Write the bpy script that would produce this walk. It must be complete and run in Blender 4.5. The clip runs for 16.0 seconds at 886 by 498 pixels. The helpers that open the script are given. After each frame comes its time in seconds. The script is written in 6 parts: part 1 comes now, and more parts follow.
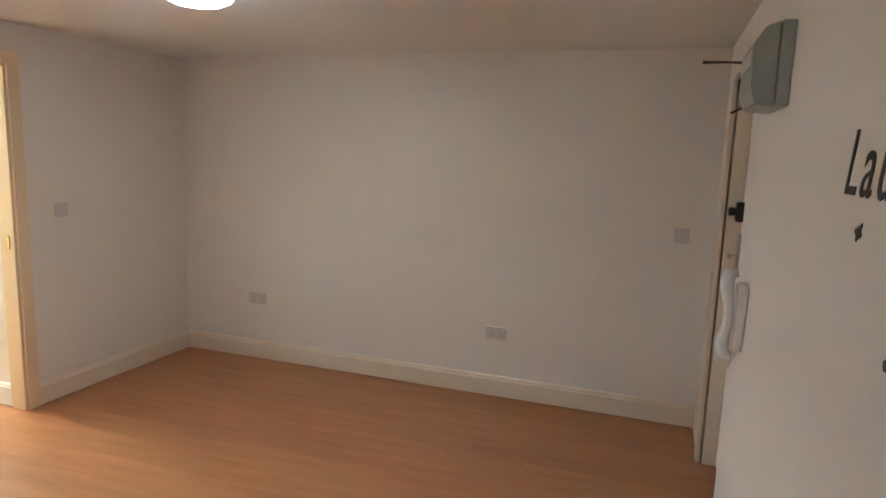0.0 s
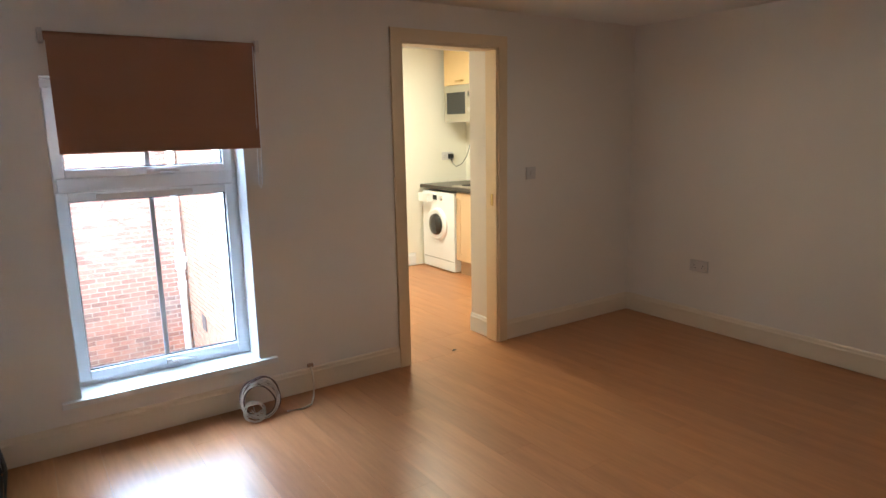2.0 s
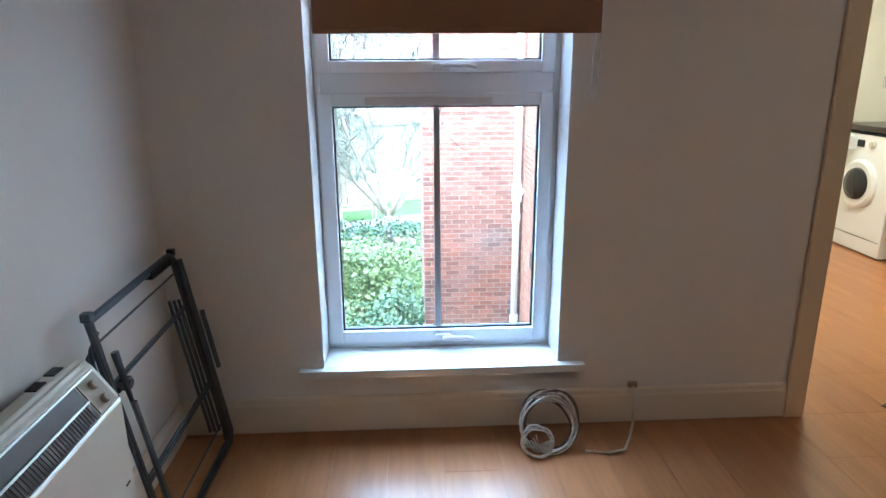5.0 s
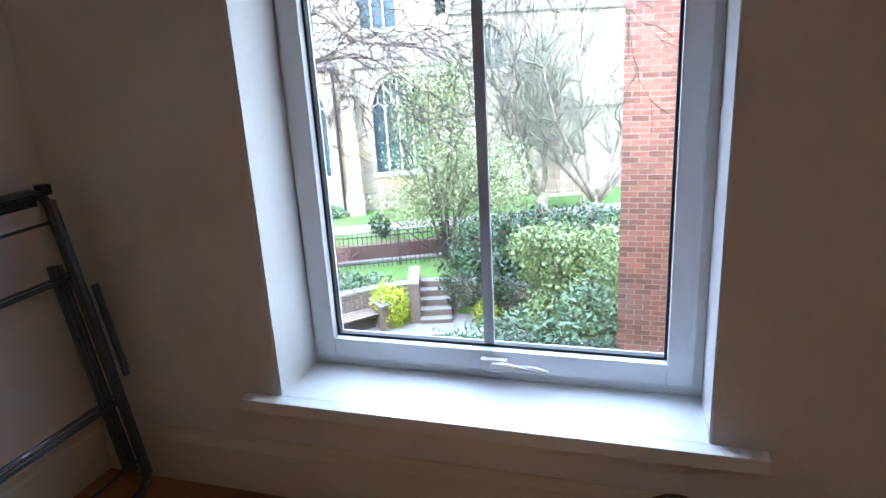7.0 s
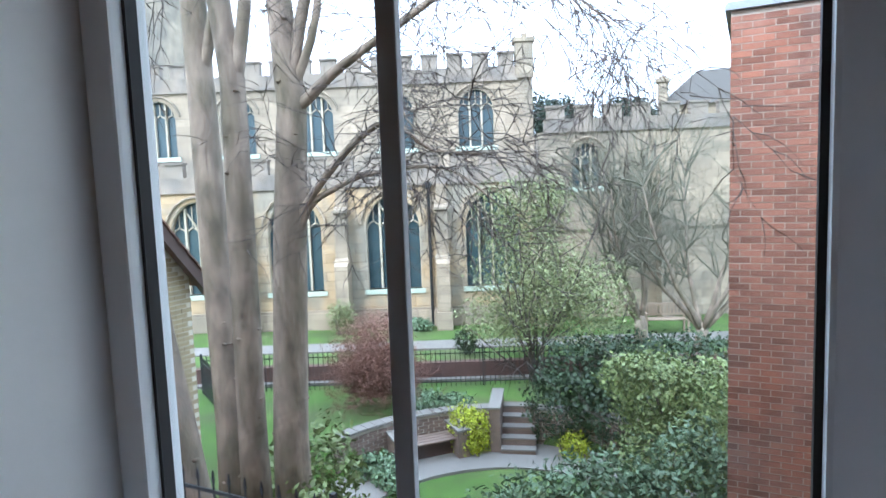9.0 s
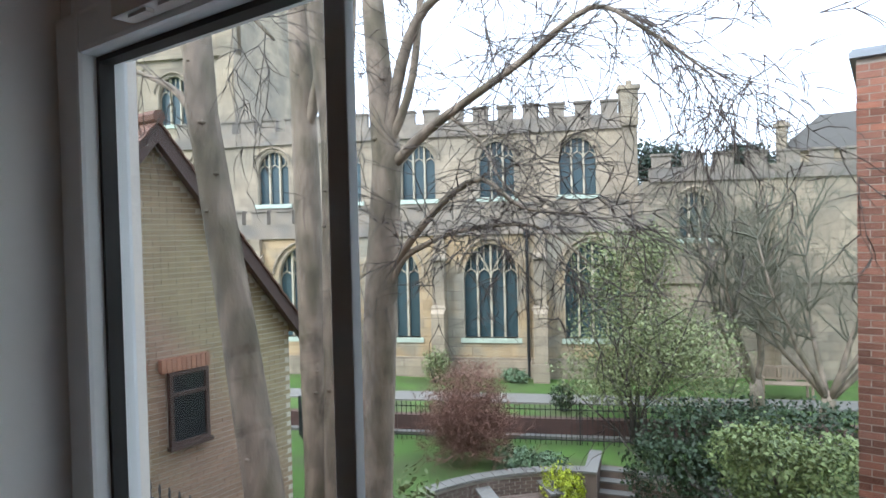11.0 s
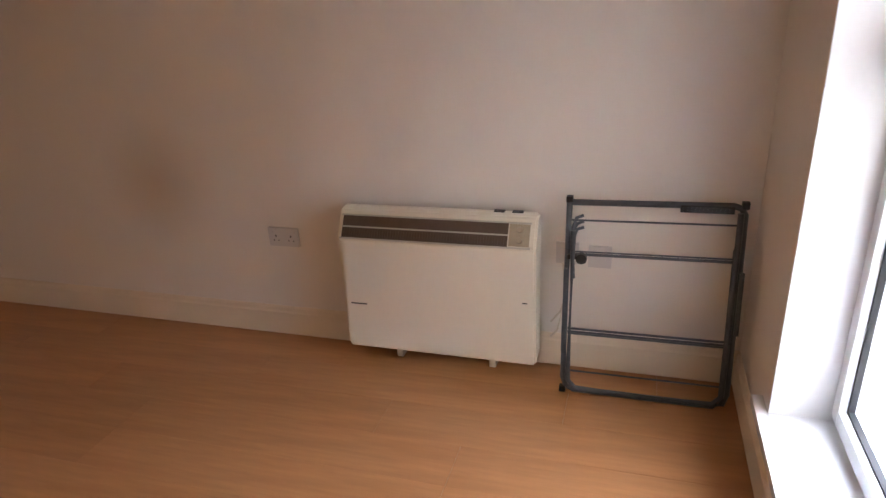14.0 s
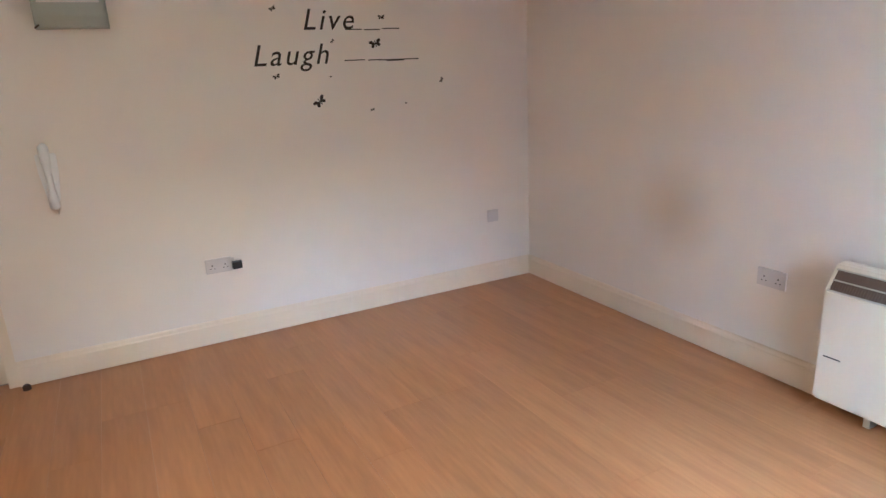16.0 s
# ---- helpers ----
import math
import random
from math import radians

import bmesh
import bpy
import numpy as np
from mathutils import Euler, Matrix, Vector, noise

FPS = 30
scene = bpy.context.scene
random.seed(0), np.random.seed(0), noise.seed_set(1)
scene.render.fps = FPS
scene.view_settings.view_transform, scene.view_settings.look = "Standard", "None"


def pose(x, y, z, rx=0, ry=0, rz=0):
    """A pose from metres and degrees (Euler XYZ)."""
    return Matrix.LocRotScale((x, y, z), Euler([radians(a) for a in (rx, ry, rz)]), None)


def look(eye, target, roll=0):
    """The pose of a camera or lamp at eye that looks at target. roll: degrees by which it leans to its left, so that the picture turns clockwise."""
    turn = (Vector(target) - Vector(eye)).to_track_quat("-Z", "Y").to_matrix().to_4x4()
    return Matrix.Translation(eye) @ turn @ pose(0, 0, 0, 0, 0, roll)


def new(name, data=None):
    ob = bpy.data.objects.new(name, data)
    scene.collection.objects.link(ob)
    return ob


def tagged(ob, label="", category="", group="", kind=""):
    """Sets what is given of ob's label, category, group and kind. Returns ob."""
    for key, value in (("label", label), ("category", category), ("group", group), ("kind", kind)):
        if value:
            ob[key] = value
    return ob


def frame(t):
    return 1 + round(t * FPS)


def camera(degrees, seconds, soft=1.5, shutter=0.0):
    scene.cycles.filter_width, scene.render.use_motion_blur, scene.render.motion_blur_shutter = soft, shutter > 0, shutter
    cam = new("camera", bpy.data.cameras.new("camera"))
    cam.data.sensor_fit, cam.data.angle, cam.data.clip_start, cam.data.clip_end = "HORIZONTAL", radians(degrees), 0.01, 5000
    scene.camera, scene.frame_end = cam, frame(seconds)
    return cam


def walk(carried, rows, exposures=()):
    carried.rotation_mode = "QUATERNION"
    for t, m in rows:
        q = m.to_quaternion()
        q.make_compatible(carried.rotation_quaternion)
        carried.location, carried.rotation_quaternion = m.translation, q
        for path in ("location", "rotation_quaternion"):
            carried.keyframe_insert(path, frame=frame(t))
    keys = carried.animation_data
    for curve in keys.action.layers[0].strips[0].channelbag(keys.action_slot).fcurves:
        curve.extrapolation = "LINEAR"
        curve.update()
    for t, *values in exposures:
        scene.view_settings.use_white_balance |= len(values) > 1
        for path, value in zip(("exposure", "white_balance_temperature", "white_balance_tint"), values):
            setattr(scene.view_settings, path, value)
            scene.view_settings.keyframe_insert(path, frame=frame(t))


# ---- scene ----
cam = camera(70.3, 16.0)
PATH = [
    (0, (0.326, 0.316, 1.624), (2.196, 0.956, 1.32), 2.0),
    (0.5, (0.287, 0.382, 1.542), (2.101, 1.173, 1.253), 1.3),
    (1, (0.263, 0.415, 1.53), (1.879, 1.557, 1.237), -0.3),
    (1.2, (0.262, 0.447, 1.521), (1.775, 1.721, 1.228), -1.2),
    (1.5, (0.23, 0.461, 1.53), (1.596, 1.887, 1.213), -1.2),
    (2, (0.184, 0.464, 1.511), (1.288, 2.088, 1.135), -1.1),
    (2.5, (0.159, 0.484, 1.486), (0.967, 2.263, 1.06), -1.6),
    (3, (0.17, 0.577, 1.473), (0.788, 2.418, 0.993), -1.3),
    (3.5, (0.317, 0.83, 1.429), (0.708, 2.723, 0.914), -1.1),
    (4, (0.474, 1.066, 1.381), (0.709, 2.985, 0.868), -1.5),
    (4.2, (0.509, 1.201, 1.383), (0.729, 3.12, 0.866), -1.1),
    (6.3, (0.986, 2.384, 1.087), (0.659, 4.254, 0.457), -2.8),
    (6.5, (1.025, 2.502, 1.048), (0.618, 4.354, 0.412), -3.5),
    (7, (1.072, 2.748, 0.941), (0.486, 4.576, 0.378), -3.3),
    (7.5, (1.112, 2.992, 0.895), (0.371, 4.78, 0.393), -3.4),
    (8, (1.099, 3.212, 0.839), (0.288, 4.994, 0.429), -2.1),
    (8.5, (1.092, 3.358, 0.842), (0.235, 5.142, 0.553), -2.1),
    (10.8, (1.088, 3.622, 0.969), (0.01, 5.306, 0.926), -1.4),
    (11, (1.12, 3.637, 0.987), (-0.037, 5.268, 0.941), -1.3),
    (11.5, (1.215, 3.546, 1.069), (-0.25, 4.903, 0.957), -2.2),
    (12, (1.369, 3.381, 1.146), (-0.307, 4.453, 0.939), -2.9),
    (12.5, (1.565, 3.299, 1.213), (-0.312, 3.938, 0.953), -2.2),
    (13, (1.731, 3.297, 1.305), (-0.192, 3.531, 0.809), -2.3),
    (13.5, (1.897, 3.4, 1.382), (0.031, 3.124, 0.717), -2.3),
    (14, (2.034, 3.416, 1.445), (0.277, 2.839, 0.685), -3.4),
    (14.5, (2.156, 3.471, 1.47), (0.483, 2.725, 0.668), -1.9),
    (15, (2.233, 3.548, 1.492), (0.845, 2.341, 0.708), -0.6),
    (15.5, (2.301, 3.639, 1.469), (1.193, 2.134, 0.757), -1.2),
    (16, (2.438, 3.735, 1.506), (1.561, 2.023, 0.959), -2.9),
]
EXPOSURES = [(0, 5.1, 4450, 1), (0.5, 4.98, 4450, 2), (1.0, 4.45, 4850, 5), (1.5, 4.25, 5000, 6), (2.0, 4.15, 4900, 4), (3.0, 4.05, 4650, 0), (4.2, 4.0, 4450, -1), (6.4, 3.3, 5000, 12), (7.5, 2.85, 5100, 12), (8.5, 2.05, 5200, 10), (11.0, 1.2, 5700, 10), (11.6, 2.1, 6000, 16), (12.0, 3.05, 6300, 21), (12.5, 3.6, 6300, 25), (13.0, 3.75, 6200, 24), (14.0, 4.2, 6050, 19), (15, 4.65, 5350, 10), (16, 5.35, 4600, 5)]
walk(cam, [(t, look(eye, target, roll)) for t, eye, target, roll in PATH], exposures=EXPOSURES)

# ---- light ----
world = bpy.data.worlds.new("world")
scene.world = world
world.use_nodes = True
wn = world.node_tree
sky = wn.nodes.new("ShaderNodeTexSky")
sky.sky_type = "NISHITA"
sky.sun_disc = False
sky.sun_elevation = radians(38)
sky.sun_rotation = radians(200)
sky.dust_density = 4.0
sky.air_density = 1.0
wash = wn.nodes.new("ShaderNodeMix")
wash.data_type = "RGBA"
wash.inputs[0].default_value = 0.75
wash.inputs[7].default_value = (9.5, 9.9, 10.6, 1)
wn.links.new(sky.outputs[0], wash.inputs[6])
# an overcast sky, brighter overhead than at the horizon
where = wn.nodes.new("ShaderNodeTexCoord")
split = wn.nodes.new("ShaderNodeSeparateXYZ")
rise = wn.nodes.new("ShaderNodeMapRange")
rise.inputs["To Min"].default_value, rise.inputs["To Max"].default_value = 0.82, 1.4
over = wn.nodes.new("ShaderNodeVectorMath")
over.operation = "SCALE"
wn.links.new(where.outputs["Generated"], split.inputs[0])
wn.links.new(split.outputs[2], rise.inputs[0])
wn.links.new(wash.outputs[2], over.inputs[0])
wn.links.new(rise.outputs[0], over.inputs["Scale"])
wn.links.new(over.outputs[0], wn.nodes["Background"].inputs[0])
wn.nodes["Background"].inputs[1].default_value = 0.15


def lamp(name, kind, place, energy, colour, size=0.2, target=None):
    data = bpy.data.lights.new(name, kind)
    data.energy, data.color = energy, colour
    if kind == "AREA":
        data.shape, data.size = "DISK", size
    elif kind == "POINT":
        data.shadow_soft_size = size
    ob = new(name, data)
    ob.matrix_world = look(place, target or (place[0], place[1] + 0.0001, place[2] - 1))
    return ob


sun = lamp("sun", "SUN", (-8, -10, 20), 1.0, (1.0, 0.95, 0.88), target=(-8 + 2, -10 + 20, 4))
sun.data.angle = radians(12)
lamp("ceiling_lamp", "AREA", (2.57, 2.20, 2.17), 0.2, (1.0, 0.74, 0.45), 0.22)
lamp("kitchen_lamp", "AREA", (3.0, 5.35, 2.355), 2.8, (1.0, 0.78, 0.40), 0.5)


# ---- materials ----
def mat(name, base, rough=0.6, metal=0.0, spread=0.12, scale=6.0, bump=0.0, fine=60.0, per_object=0.0, per_island=0.0, coat=0.0, stretch=(1, 1, 1), second=None, second_scale=1.2):
    m = bpy.data.materials.new(name)
    m.use_nodes = True
    t = m.node_tree
    b = t.nodes["Principled BSDF"]
    b.inputs["Roughness"].default_value = rough
    b.inputs["Metallic"].default_value = metal
    b.inputs["Coat Weight"].default_value = coat
    co = t.nodes.new("ShaderNodeTexCoord")
    mp = t.nodes.new("ShaderNodeMapping")
    mp.inputs["Scale"].default_value = stretch
    t.links.new(co.outputs["Object"], mp.inputs[0])
    n1 = t.nodes.new("ShaderNodeTexNoise")
    n1.inputs["Scale"].default_value = scale
    n1.inputs["Detail"].default_value = 6
    n2 = t.nodes.new("ShaderNodeTexNoise")
    n2.inputs["Scale"].default_value = fine
    n2.inputs["Detail"].default_value = 3
    for n in (n1, n2):
        t.links.new(mp.outputs[0], n.inputs[0])
    add = t.nodes.new("ShaderNodeMath")
    add.operation = "ADD"
    t.links.new(n1.outputs[0], add.inputs[0])
    half = t.nodes.new("ShaderNodeMath")
    half.operation = "MULTIPLY"
    half.inputs[1].default_value = 0.5
    t.links.new(n2.outputs[0], half.inputs[0])
    t.links.new(half.outputs[0], add.inputs[1])
    last = add.outputs[0]
    for amount, node, socket in ((per_object, "ShaderNodeObjectInfo", "Random"), (per_island, "ShaderNodeNewGeometry", "Random Per Island")):
        if amount:
            r = t.nodes.new(node)
            mul = t.nodes.new("ShaderNodeMath")
            mul.operation = "MULTIPLY_ADD"
            mul.inputs[1].default_value = amount * 2
            t.links.new(r.outputs[socket], mul.inputs[0])
            t.links.new(last, mul.inputs[2])
            sub = t.nodes.new("ShaderNodeMath")
            sub.operation = "SUBTRACT"
            sub.inputs[1].default_value = amount
            t.links.new(mul.outputs[0], sub.inputs[0])
            last = sub.outputs[0]
    ramp = t.nodes.new("ShaderNodeMapRange")
    ramp.inputs["From Min"].default_value, ramp.inputs["From Max"].default_value = 0.35, 1.15
    ramp.inputs["To Min"].default_value, ramp.inputs["To Max"].default_value = 1 - spread, 1 + spread
    ramp.clamp = False
    t.links.new(last, ramp.inputs[0])
    mixc = t.nodes.new("ShaderNodeVectorMath")
    mixc.operation = "SCALE"
    t.links.new(ramp.outputs[0], mixc.inputs["Scale"])
    if second:
        n3 = t.nodes.new("ShaderNodeTexNoise")
        n3.inputs["Scale"].default_value = second_scale
        n3.inputs["Detail"].default_value = 4
        t.links.new(mp.outputs[0], n3.inputs[0])
        st = t.nodes.new("ShaderNodeMapRange")
        st.inputs["From Min"].default_value, st.inputs["From Max"].default_value = 0.42, 0.62
        t.links.new(n3.outputs[0], st.inputs[0])
        two = t.nodes.new("ShaderNodeMix")
        two.data_type = "RGBA"
        two.inputs[6].default_value = (*base, 1)
        two.inputs[7].default_value = (*second, 1)
        t.links.new(st.outputs[0], two.inputs[0])
        t.links.new(two.outputs[2], mixc.inputs[0])
    else:
        mixc.inputs[0].default_value = base
    t.links.new(mixc.outputs[0], b.inputs["Base Color"])
    if bump:
        bp = t.nodes.new("ShaderNodeBump")
        bp.inputs["Strength"].default_value = bump
        bp.inputs["Distance"].default_value = 0.01
        t.links.new(n2.outputs[0], bp.inputs["Height"])
        t.links.new(bp.outputs[0], b.inputs["Normal"])
    return m


def emissive(name, colour, strength):
    m = mat(name, colour, 0.4)
    b = m.node_tree.nodes["Principled BSDF"]
    b.inputs["Emission Color"].default_value = (*colour, 1)
    b.inputs["Emission Strength"].default_value = strength
    return m


def clear_glass(name, tint=(0.95, 0.98, 0.98)):
    m = bpy.data.materials.new(name)
    m.use_nodes = True
    t = m.node_tree
    t.nodes.remove(t.nodes["Principled BSDF"])
    tr = t.nodes.new("ShaderNodeBsdfTransparent")
    tr.inputs[0].default_value = (*tint, 1)
    gl = t.nodes.new("ShaderNodeBsdfGlossy")
    gl.inputs["Roughness"].default_value = 0.02
    lw = t.nodes.new("ShaderNodeLayerWeight")
    lw.inputs[0].default_value = 0.5
    pw = t.nodes.new("ShaderNodeMath")
    pw.operation = "POWER"
    pw.inputs[1].default_value = 5.0
    t.links.new(lw.outputs["Facing"], pw.inputs[0])
    fr = t.nodes.new("ShaderNodeMath")
    fr.operation = "MULTIPLY_ADD"
    fr.inputs[1].default_value = 0.5
    fr.inputs[2].default_value = 0.03
    t.links.new(pw.outputs[0], fr.inputs[0])
    mx = t.nodes.new("ShaderNodeMixShader")
    t.links.new(fr.outputs[0], mx.inputs[0])
    t.links.new(tr.outputs[0], mx.inputs[1])
    t.links.new(gl.outputs[0], mx.inputs[2])
    t.links.new(mx.outputs[0], t.nodes["Material Output"].inputs[0])
    return m


PAINT = mat("wall_paint", (0.80, 0.745, 0.69), 0.75, spread=0.03, scale=1.3, bump=0.12, fine=130)


def stained(name, source, centre, radius, colour):
    """A copy of a paint with one soft round stain."""
    m = source.copy()
    m.name = name
    t = m.node_tree
    b = t.nodes["Principled BSDF"]
    old = b.inputs["Base Color"].links[0].from_socket
    co = t.nodes.new("ShaderNodeTexCoord")
    ds = t.nodes.new("ShaderNodeVectorMath")
    ds.operation = "DISTANCE"
    ds.inputs[1].default_value = centre
    t.links.new(co.outputs["Object"], ds.inputs[0])
    mr = t.nodes.new("ShaderNodeMapRange")
    mr.interpolation_type = "SMOOTHSTEP"
    mr.inputs["From Min"].default_value, mr.inputs["From Max"].default_value = 0.0, radius
    mr.inputs["To Min"].default_value, mr.inputs["To Max"].default_value = 0.5, 0.0
    t.links.new(ds.outputs["Value"], mr.inputs[0])
    mx = t.nodes.new("ShaderNodeMix")
    mx.data_type = "RGBA"
    mx.inputs[7].default_value = (*colour, 1)
    t.links.new(mr.outputs[0], mx.inputs[0])
    t.links.new(old, mx.inputs[6])
    t.links.new(mx.outputs[2], b.inputs["Base Color"])
    return m


PAINT_W = stained("stained_wall_paint", PAINT, (-0.2, 1.35, 0.71), 0.36, (0.50, 0.37, 0.25))
CEIL = mat("ceiling_paint", (0.80, 0.77, 0.72), 0.85, spread=0.03, scale=1.1, bump=0.2, fine=90)
SKIRT = mat("magnolia_gloss", (0.78, 0.675, 0.54), 0.35, spread=0.04, scale=3, bump=0.03)
CASING = mat("cream_casing", (0.76, 0.60, 0.39), 0.4, spread=0.05, scale=3, bump=0.03)
UPVC = mat("white_upvc", (0.79, 0.815, 0.845), 0.25, spread=0.02, scale=4)
SILL = mat("white_sill", (0.82, 0.82, 0.82), 0.22, spread=0.03, scale=5)
RUBBER = mat("black_gasket", (0.012, 0.012, 0.013), 0.6, spread=0.1)
LEADBAR = mat("grey_glazing_bar", (0.42, 0.44, 0.47), 0.4, spread=0.05)
LAMINATE = mat("beech_laminate", (0.45, 0.205, 0.078), 0.31, spread=0.22, scale=1.5, bump=0.012, fine=12, per_object=0.14, stretch=(4.5, 0.45, 1), second=(0.33, 0.135, 0.045), second_scale=1.1)
PLASTIC = mat("white_plastic", (0.62, 0.585, 0.57), 0.35, spread=0.02)
CREAM = mat("cream_enamel", (0.78, 0.73, 0.62), 0.35, spread=0.03, scale=3, bump=0.02)
GRILLE = mat("brown_grille", (0.10, 0.065, 0.045), 0.45, spread=0.2, scale=20)
GREYMETAL = mat("grey_coated_tube", (0.095, 0.105, 0.125), 0.35, metal=0.4, spread=0.15, scale=15)
BLACK = mat("black_plastic", (0.012, 0.012, 0.013), 0.35, spread=0.15)
DECAL = mat("black_vinyl", (0.012, 0.011, 0.011), 0.5, spread=0.1)
GREYBOX = mat("grey_box", (0.36, 0.38, 0.35), 0.5, spread=0.05)
BLIND = mat("brown_blind_fabric", (0.33, 0.165, 0.095), 0.9, spread=0.06, scale=4, bump=0.2, fine=300)
CABLE = mat("white_cable", (0.62, 0.55, 0.46), 0.45, spread=0.03)
BRASS = mat("brass", (0.55, 0.38, 0.14), 0.35, metal=1.0, spread=0.1)
STEEL = mat("brushed_steel", (0.55, 0.53, 0.48), 0.35, metal=0.8, spread=0.05)
CABINET = mat("pale_beech_front", (0.66, 0.47, 0.27), 0.45, spread=0.06, scale=3, stretch=(1, 5, 1))
WORKTOP = mat("dark_speckled_worktop", (0.035, 0.027, 0.022), 0.3, spread=0.6, scale=60, fine=160)
WHITEGOODS = mat("white_appliance", (0.82, 0.83, 0.85), 0.3, spread=0.01)
DARKGLASS = mat("dark_glass", (0.02, 0.022, 0.025), 0.08, spread=0.1)
KWALL = mat("kitchen_paint", (0.83, 0.79, 0.68), 0.7, spread=0.03, scale=1.3, bump=0.1, fine=110)
GLASS = clear_glass("window_glass")
DOME = emissive("lit_dome_glass", (1.0, 0.86, 0.62), 0.9)
BRICK = mat("red_brick", (0.25, 0.105, 0.066), 0.9, spread=0.35, scale=5, bump=0.5, fine=70, per_object=0.4, second=(0.20, 0.125, 0.10), second_scale=0.7)
BRICKI = mat("red_brick_far", (0.25, 0.105, 0.066), 0.9, spread=0.35, scale=5, bump=0.5, fine=70, per_island=0.4, second=(0.20, 0.125, 0.10), second_scale=0.7)
BRICKO = mat("orange_brick", (0.36, 0.18, 0.11), 0.9, spread=0.22, scale=9, bump=0.4, fine=70, per_island=0.25)
BRICKY = mat("buff_brick", (0.36, 0.29, 0.165), 0.9, spread=0.2, scale=7, bump=0.4, fine=70, per_island=0.22, second=(0.36, 0.235, 0.16), second_scale=0.3)
PALEBED = mat("pale_mortar", (0.66, 0.60, 0.48), 0.95, spread=0.1, scale=6, bump=0.3)
MORTAR = mat("mortar", (0.42, 0.37, 0.31), 0.95, spread=0.12, scale=6, bump=0.4)
STONE = mat("weathered_limestone", (0.325, 0.262, 0.19), 0.9, spread=0.35, scale=1.5, bump=0.5, fine=14, second=(0.225, 0.19, 0.145), second_scale=0.6, per_island=0.08)
STONEY = mat("golden_limestone", (0.42, 0.305, 0.18), 0.9, spread=0.3, scale=1.5, bump=0.5, fine=14, second=(0.27, 0.24, 0.19), second_scale=0.7)


def coursed(m, length, height, depth=0.16):
    """Adds worn block courses to a stone far from the window."""
    t = m.node_tree
    b = t.nodes["Principled BSDF"]
    old = b.inputs["Base Color"].links[0].from_socket
    co = t.nodes.new("ShaderNodeTexCoord")
    sp = t.nodes.new("ShaderNodeSeparateXYZ")
    cb = t.nodes.new("ShaderNodeCombineXYZ")
    ad = t.nodes.new("ShaderNodeMath")
    t.links.new(co.outputs["Object"], sp.inputs[0])
    t.links.new(sp.outputs[0], ad.inputs[0])
    t.links.new(sp.outputs[1], ad.inputs[1])
    t.links.new(ad.outputs[0], cb.inputs[0])
    t.links.new(sp.outputs[2], cb.inputs[1])
    br = t.nodes.new("ShaderNodeTexBrick")
    br.inputs["Scale"].default_value = 1.0
    br.inputs["Brick Width"].default_value, br.inputs["Row Height"].default_value = length, height
    br.inputs["Mortar Size"].default_value, br.inputs["Mortar Smooth"].default_value = 0.012, 0.3
    br.inputs["Color1"].default_value = (1.12, 1.11, 1.08, 1)
    br.inputs["Color2"].default_value = (1 - depth, 1 - depth, 1 - depth * 1.1, 1)
    br.inputs["Mortar"].default_value = (0.62, 0.60, 0.58, 1)
    t.links.new(cb.outputs[0], br.inputs[0])
    mu = t.nodes.new("ShaderNodeVectorMath")
    mu.operation = "MULTIPLY"
    t.links.new(old, mu.inputs[0])
    t.links.new(br.outputs[0], mu.inputs[1])
    t.links.new(mu.outputs[0], b.inputs["Base Color"])


TRACE = mat("pale_tracery_stone", (0.43, 0.375, 0.28), 0.9, spread=0.2, scale=4)
coursed(STONE, 0.62, 0.29)
coursed(STONEY, 0.66, 0.31)
COPING = mat("pinkish_brick_coping", (0.42, 0.20, 0.145), 0.85, spread=0.2, scale=7, bump=0.3, per_object=0.2)
WORN = mat("lichened_parapet_stone", (0.26, 0.215, 0.17), 0.95, spread=0.5, scale=3, bump=0.5, fine=16, second=(0.165, 0.145, 0.125), second_scale=1.5)
COPPER = mat("green_stained_sill", (0.42, 0.47, 0.38), 0.85, spread=0.2, scale=4)
SLATE = mat("grey_slate", (0.085, 0.077, 0.068), 0.95, spread=0.2, scale=2)
FRUITWOOD = mat("mossy_twig_bark", (0.125, 0.12, 0.085), 0.95, spread=0.2, scale=3)
LEAD = mat("lead_roof", (0.28, 0.30, 0.33), 0.6, spread=0.15, scale=2)
CHGLASS = mat("leaded_glass", (0.045, 0.075, 0.085), 0.25, spread=0.3, scale=5)
BARK = mat("grey_brown_bark", (0.265, 0.21, 0.16), 0.95, spread=0.7, scale=7, bump=1.0, fine=34, stretch=(1, 1, 0.45), second=(0.15, 0.125, 0.085), second_scale=3.2)
TWIG = mat("twig_bark", (0.09, 0.072, 0.06), 0.95, spread=0.2, scale=3)
GRASS = mat("grass", (0.062, 0.118, 0.016), 0.95, spread=0.55, scale=1.6, bump=1.0, fine=22, second=(0.075, 0.098, 0.028), second_scale=0.5)
PATH_M = mat("pale_path", (0.185, 0.17, 0.15), 0.9, spread=0.12, scale=3, bump=0.3)
SOIL = mat("soil", (0.09, 0.06, 0.04), 0.95, spread=0.3, scale=3, bump=0.6)
IRON = mat("black_iron", (0.015, 0.017, 0.018), 0.5, spread=0.1)
TILE = mat("brown_roof_tile", (0.15, 0.075, 0.05), 0.85, spread=0.25, scale=5, bump=0.3, per_island=0.2)
TIMBER = mat("dark_brown_timber", (0.07, 0.04, 0.03), 0.6, spread=0.2, scale=8)
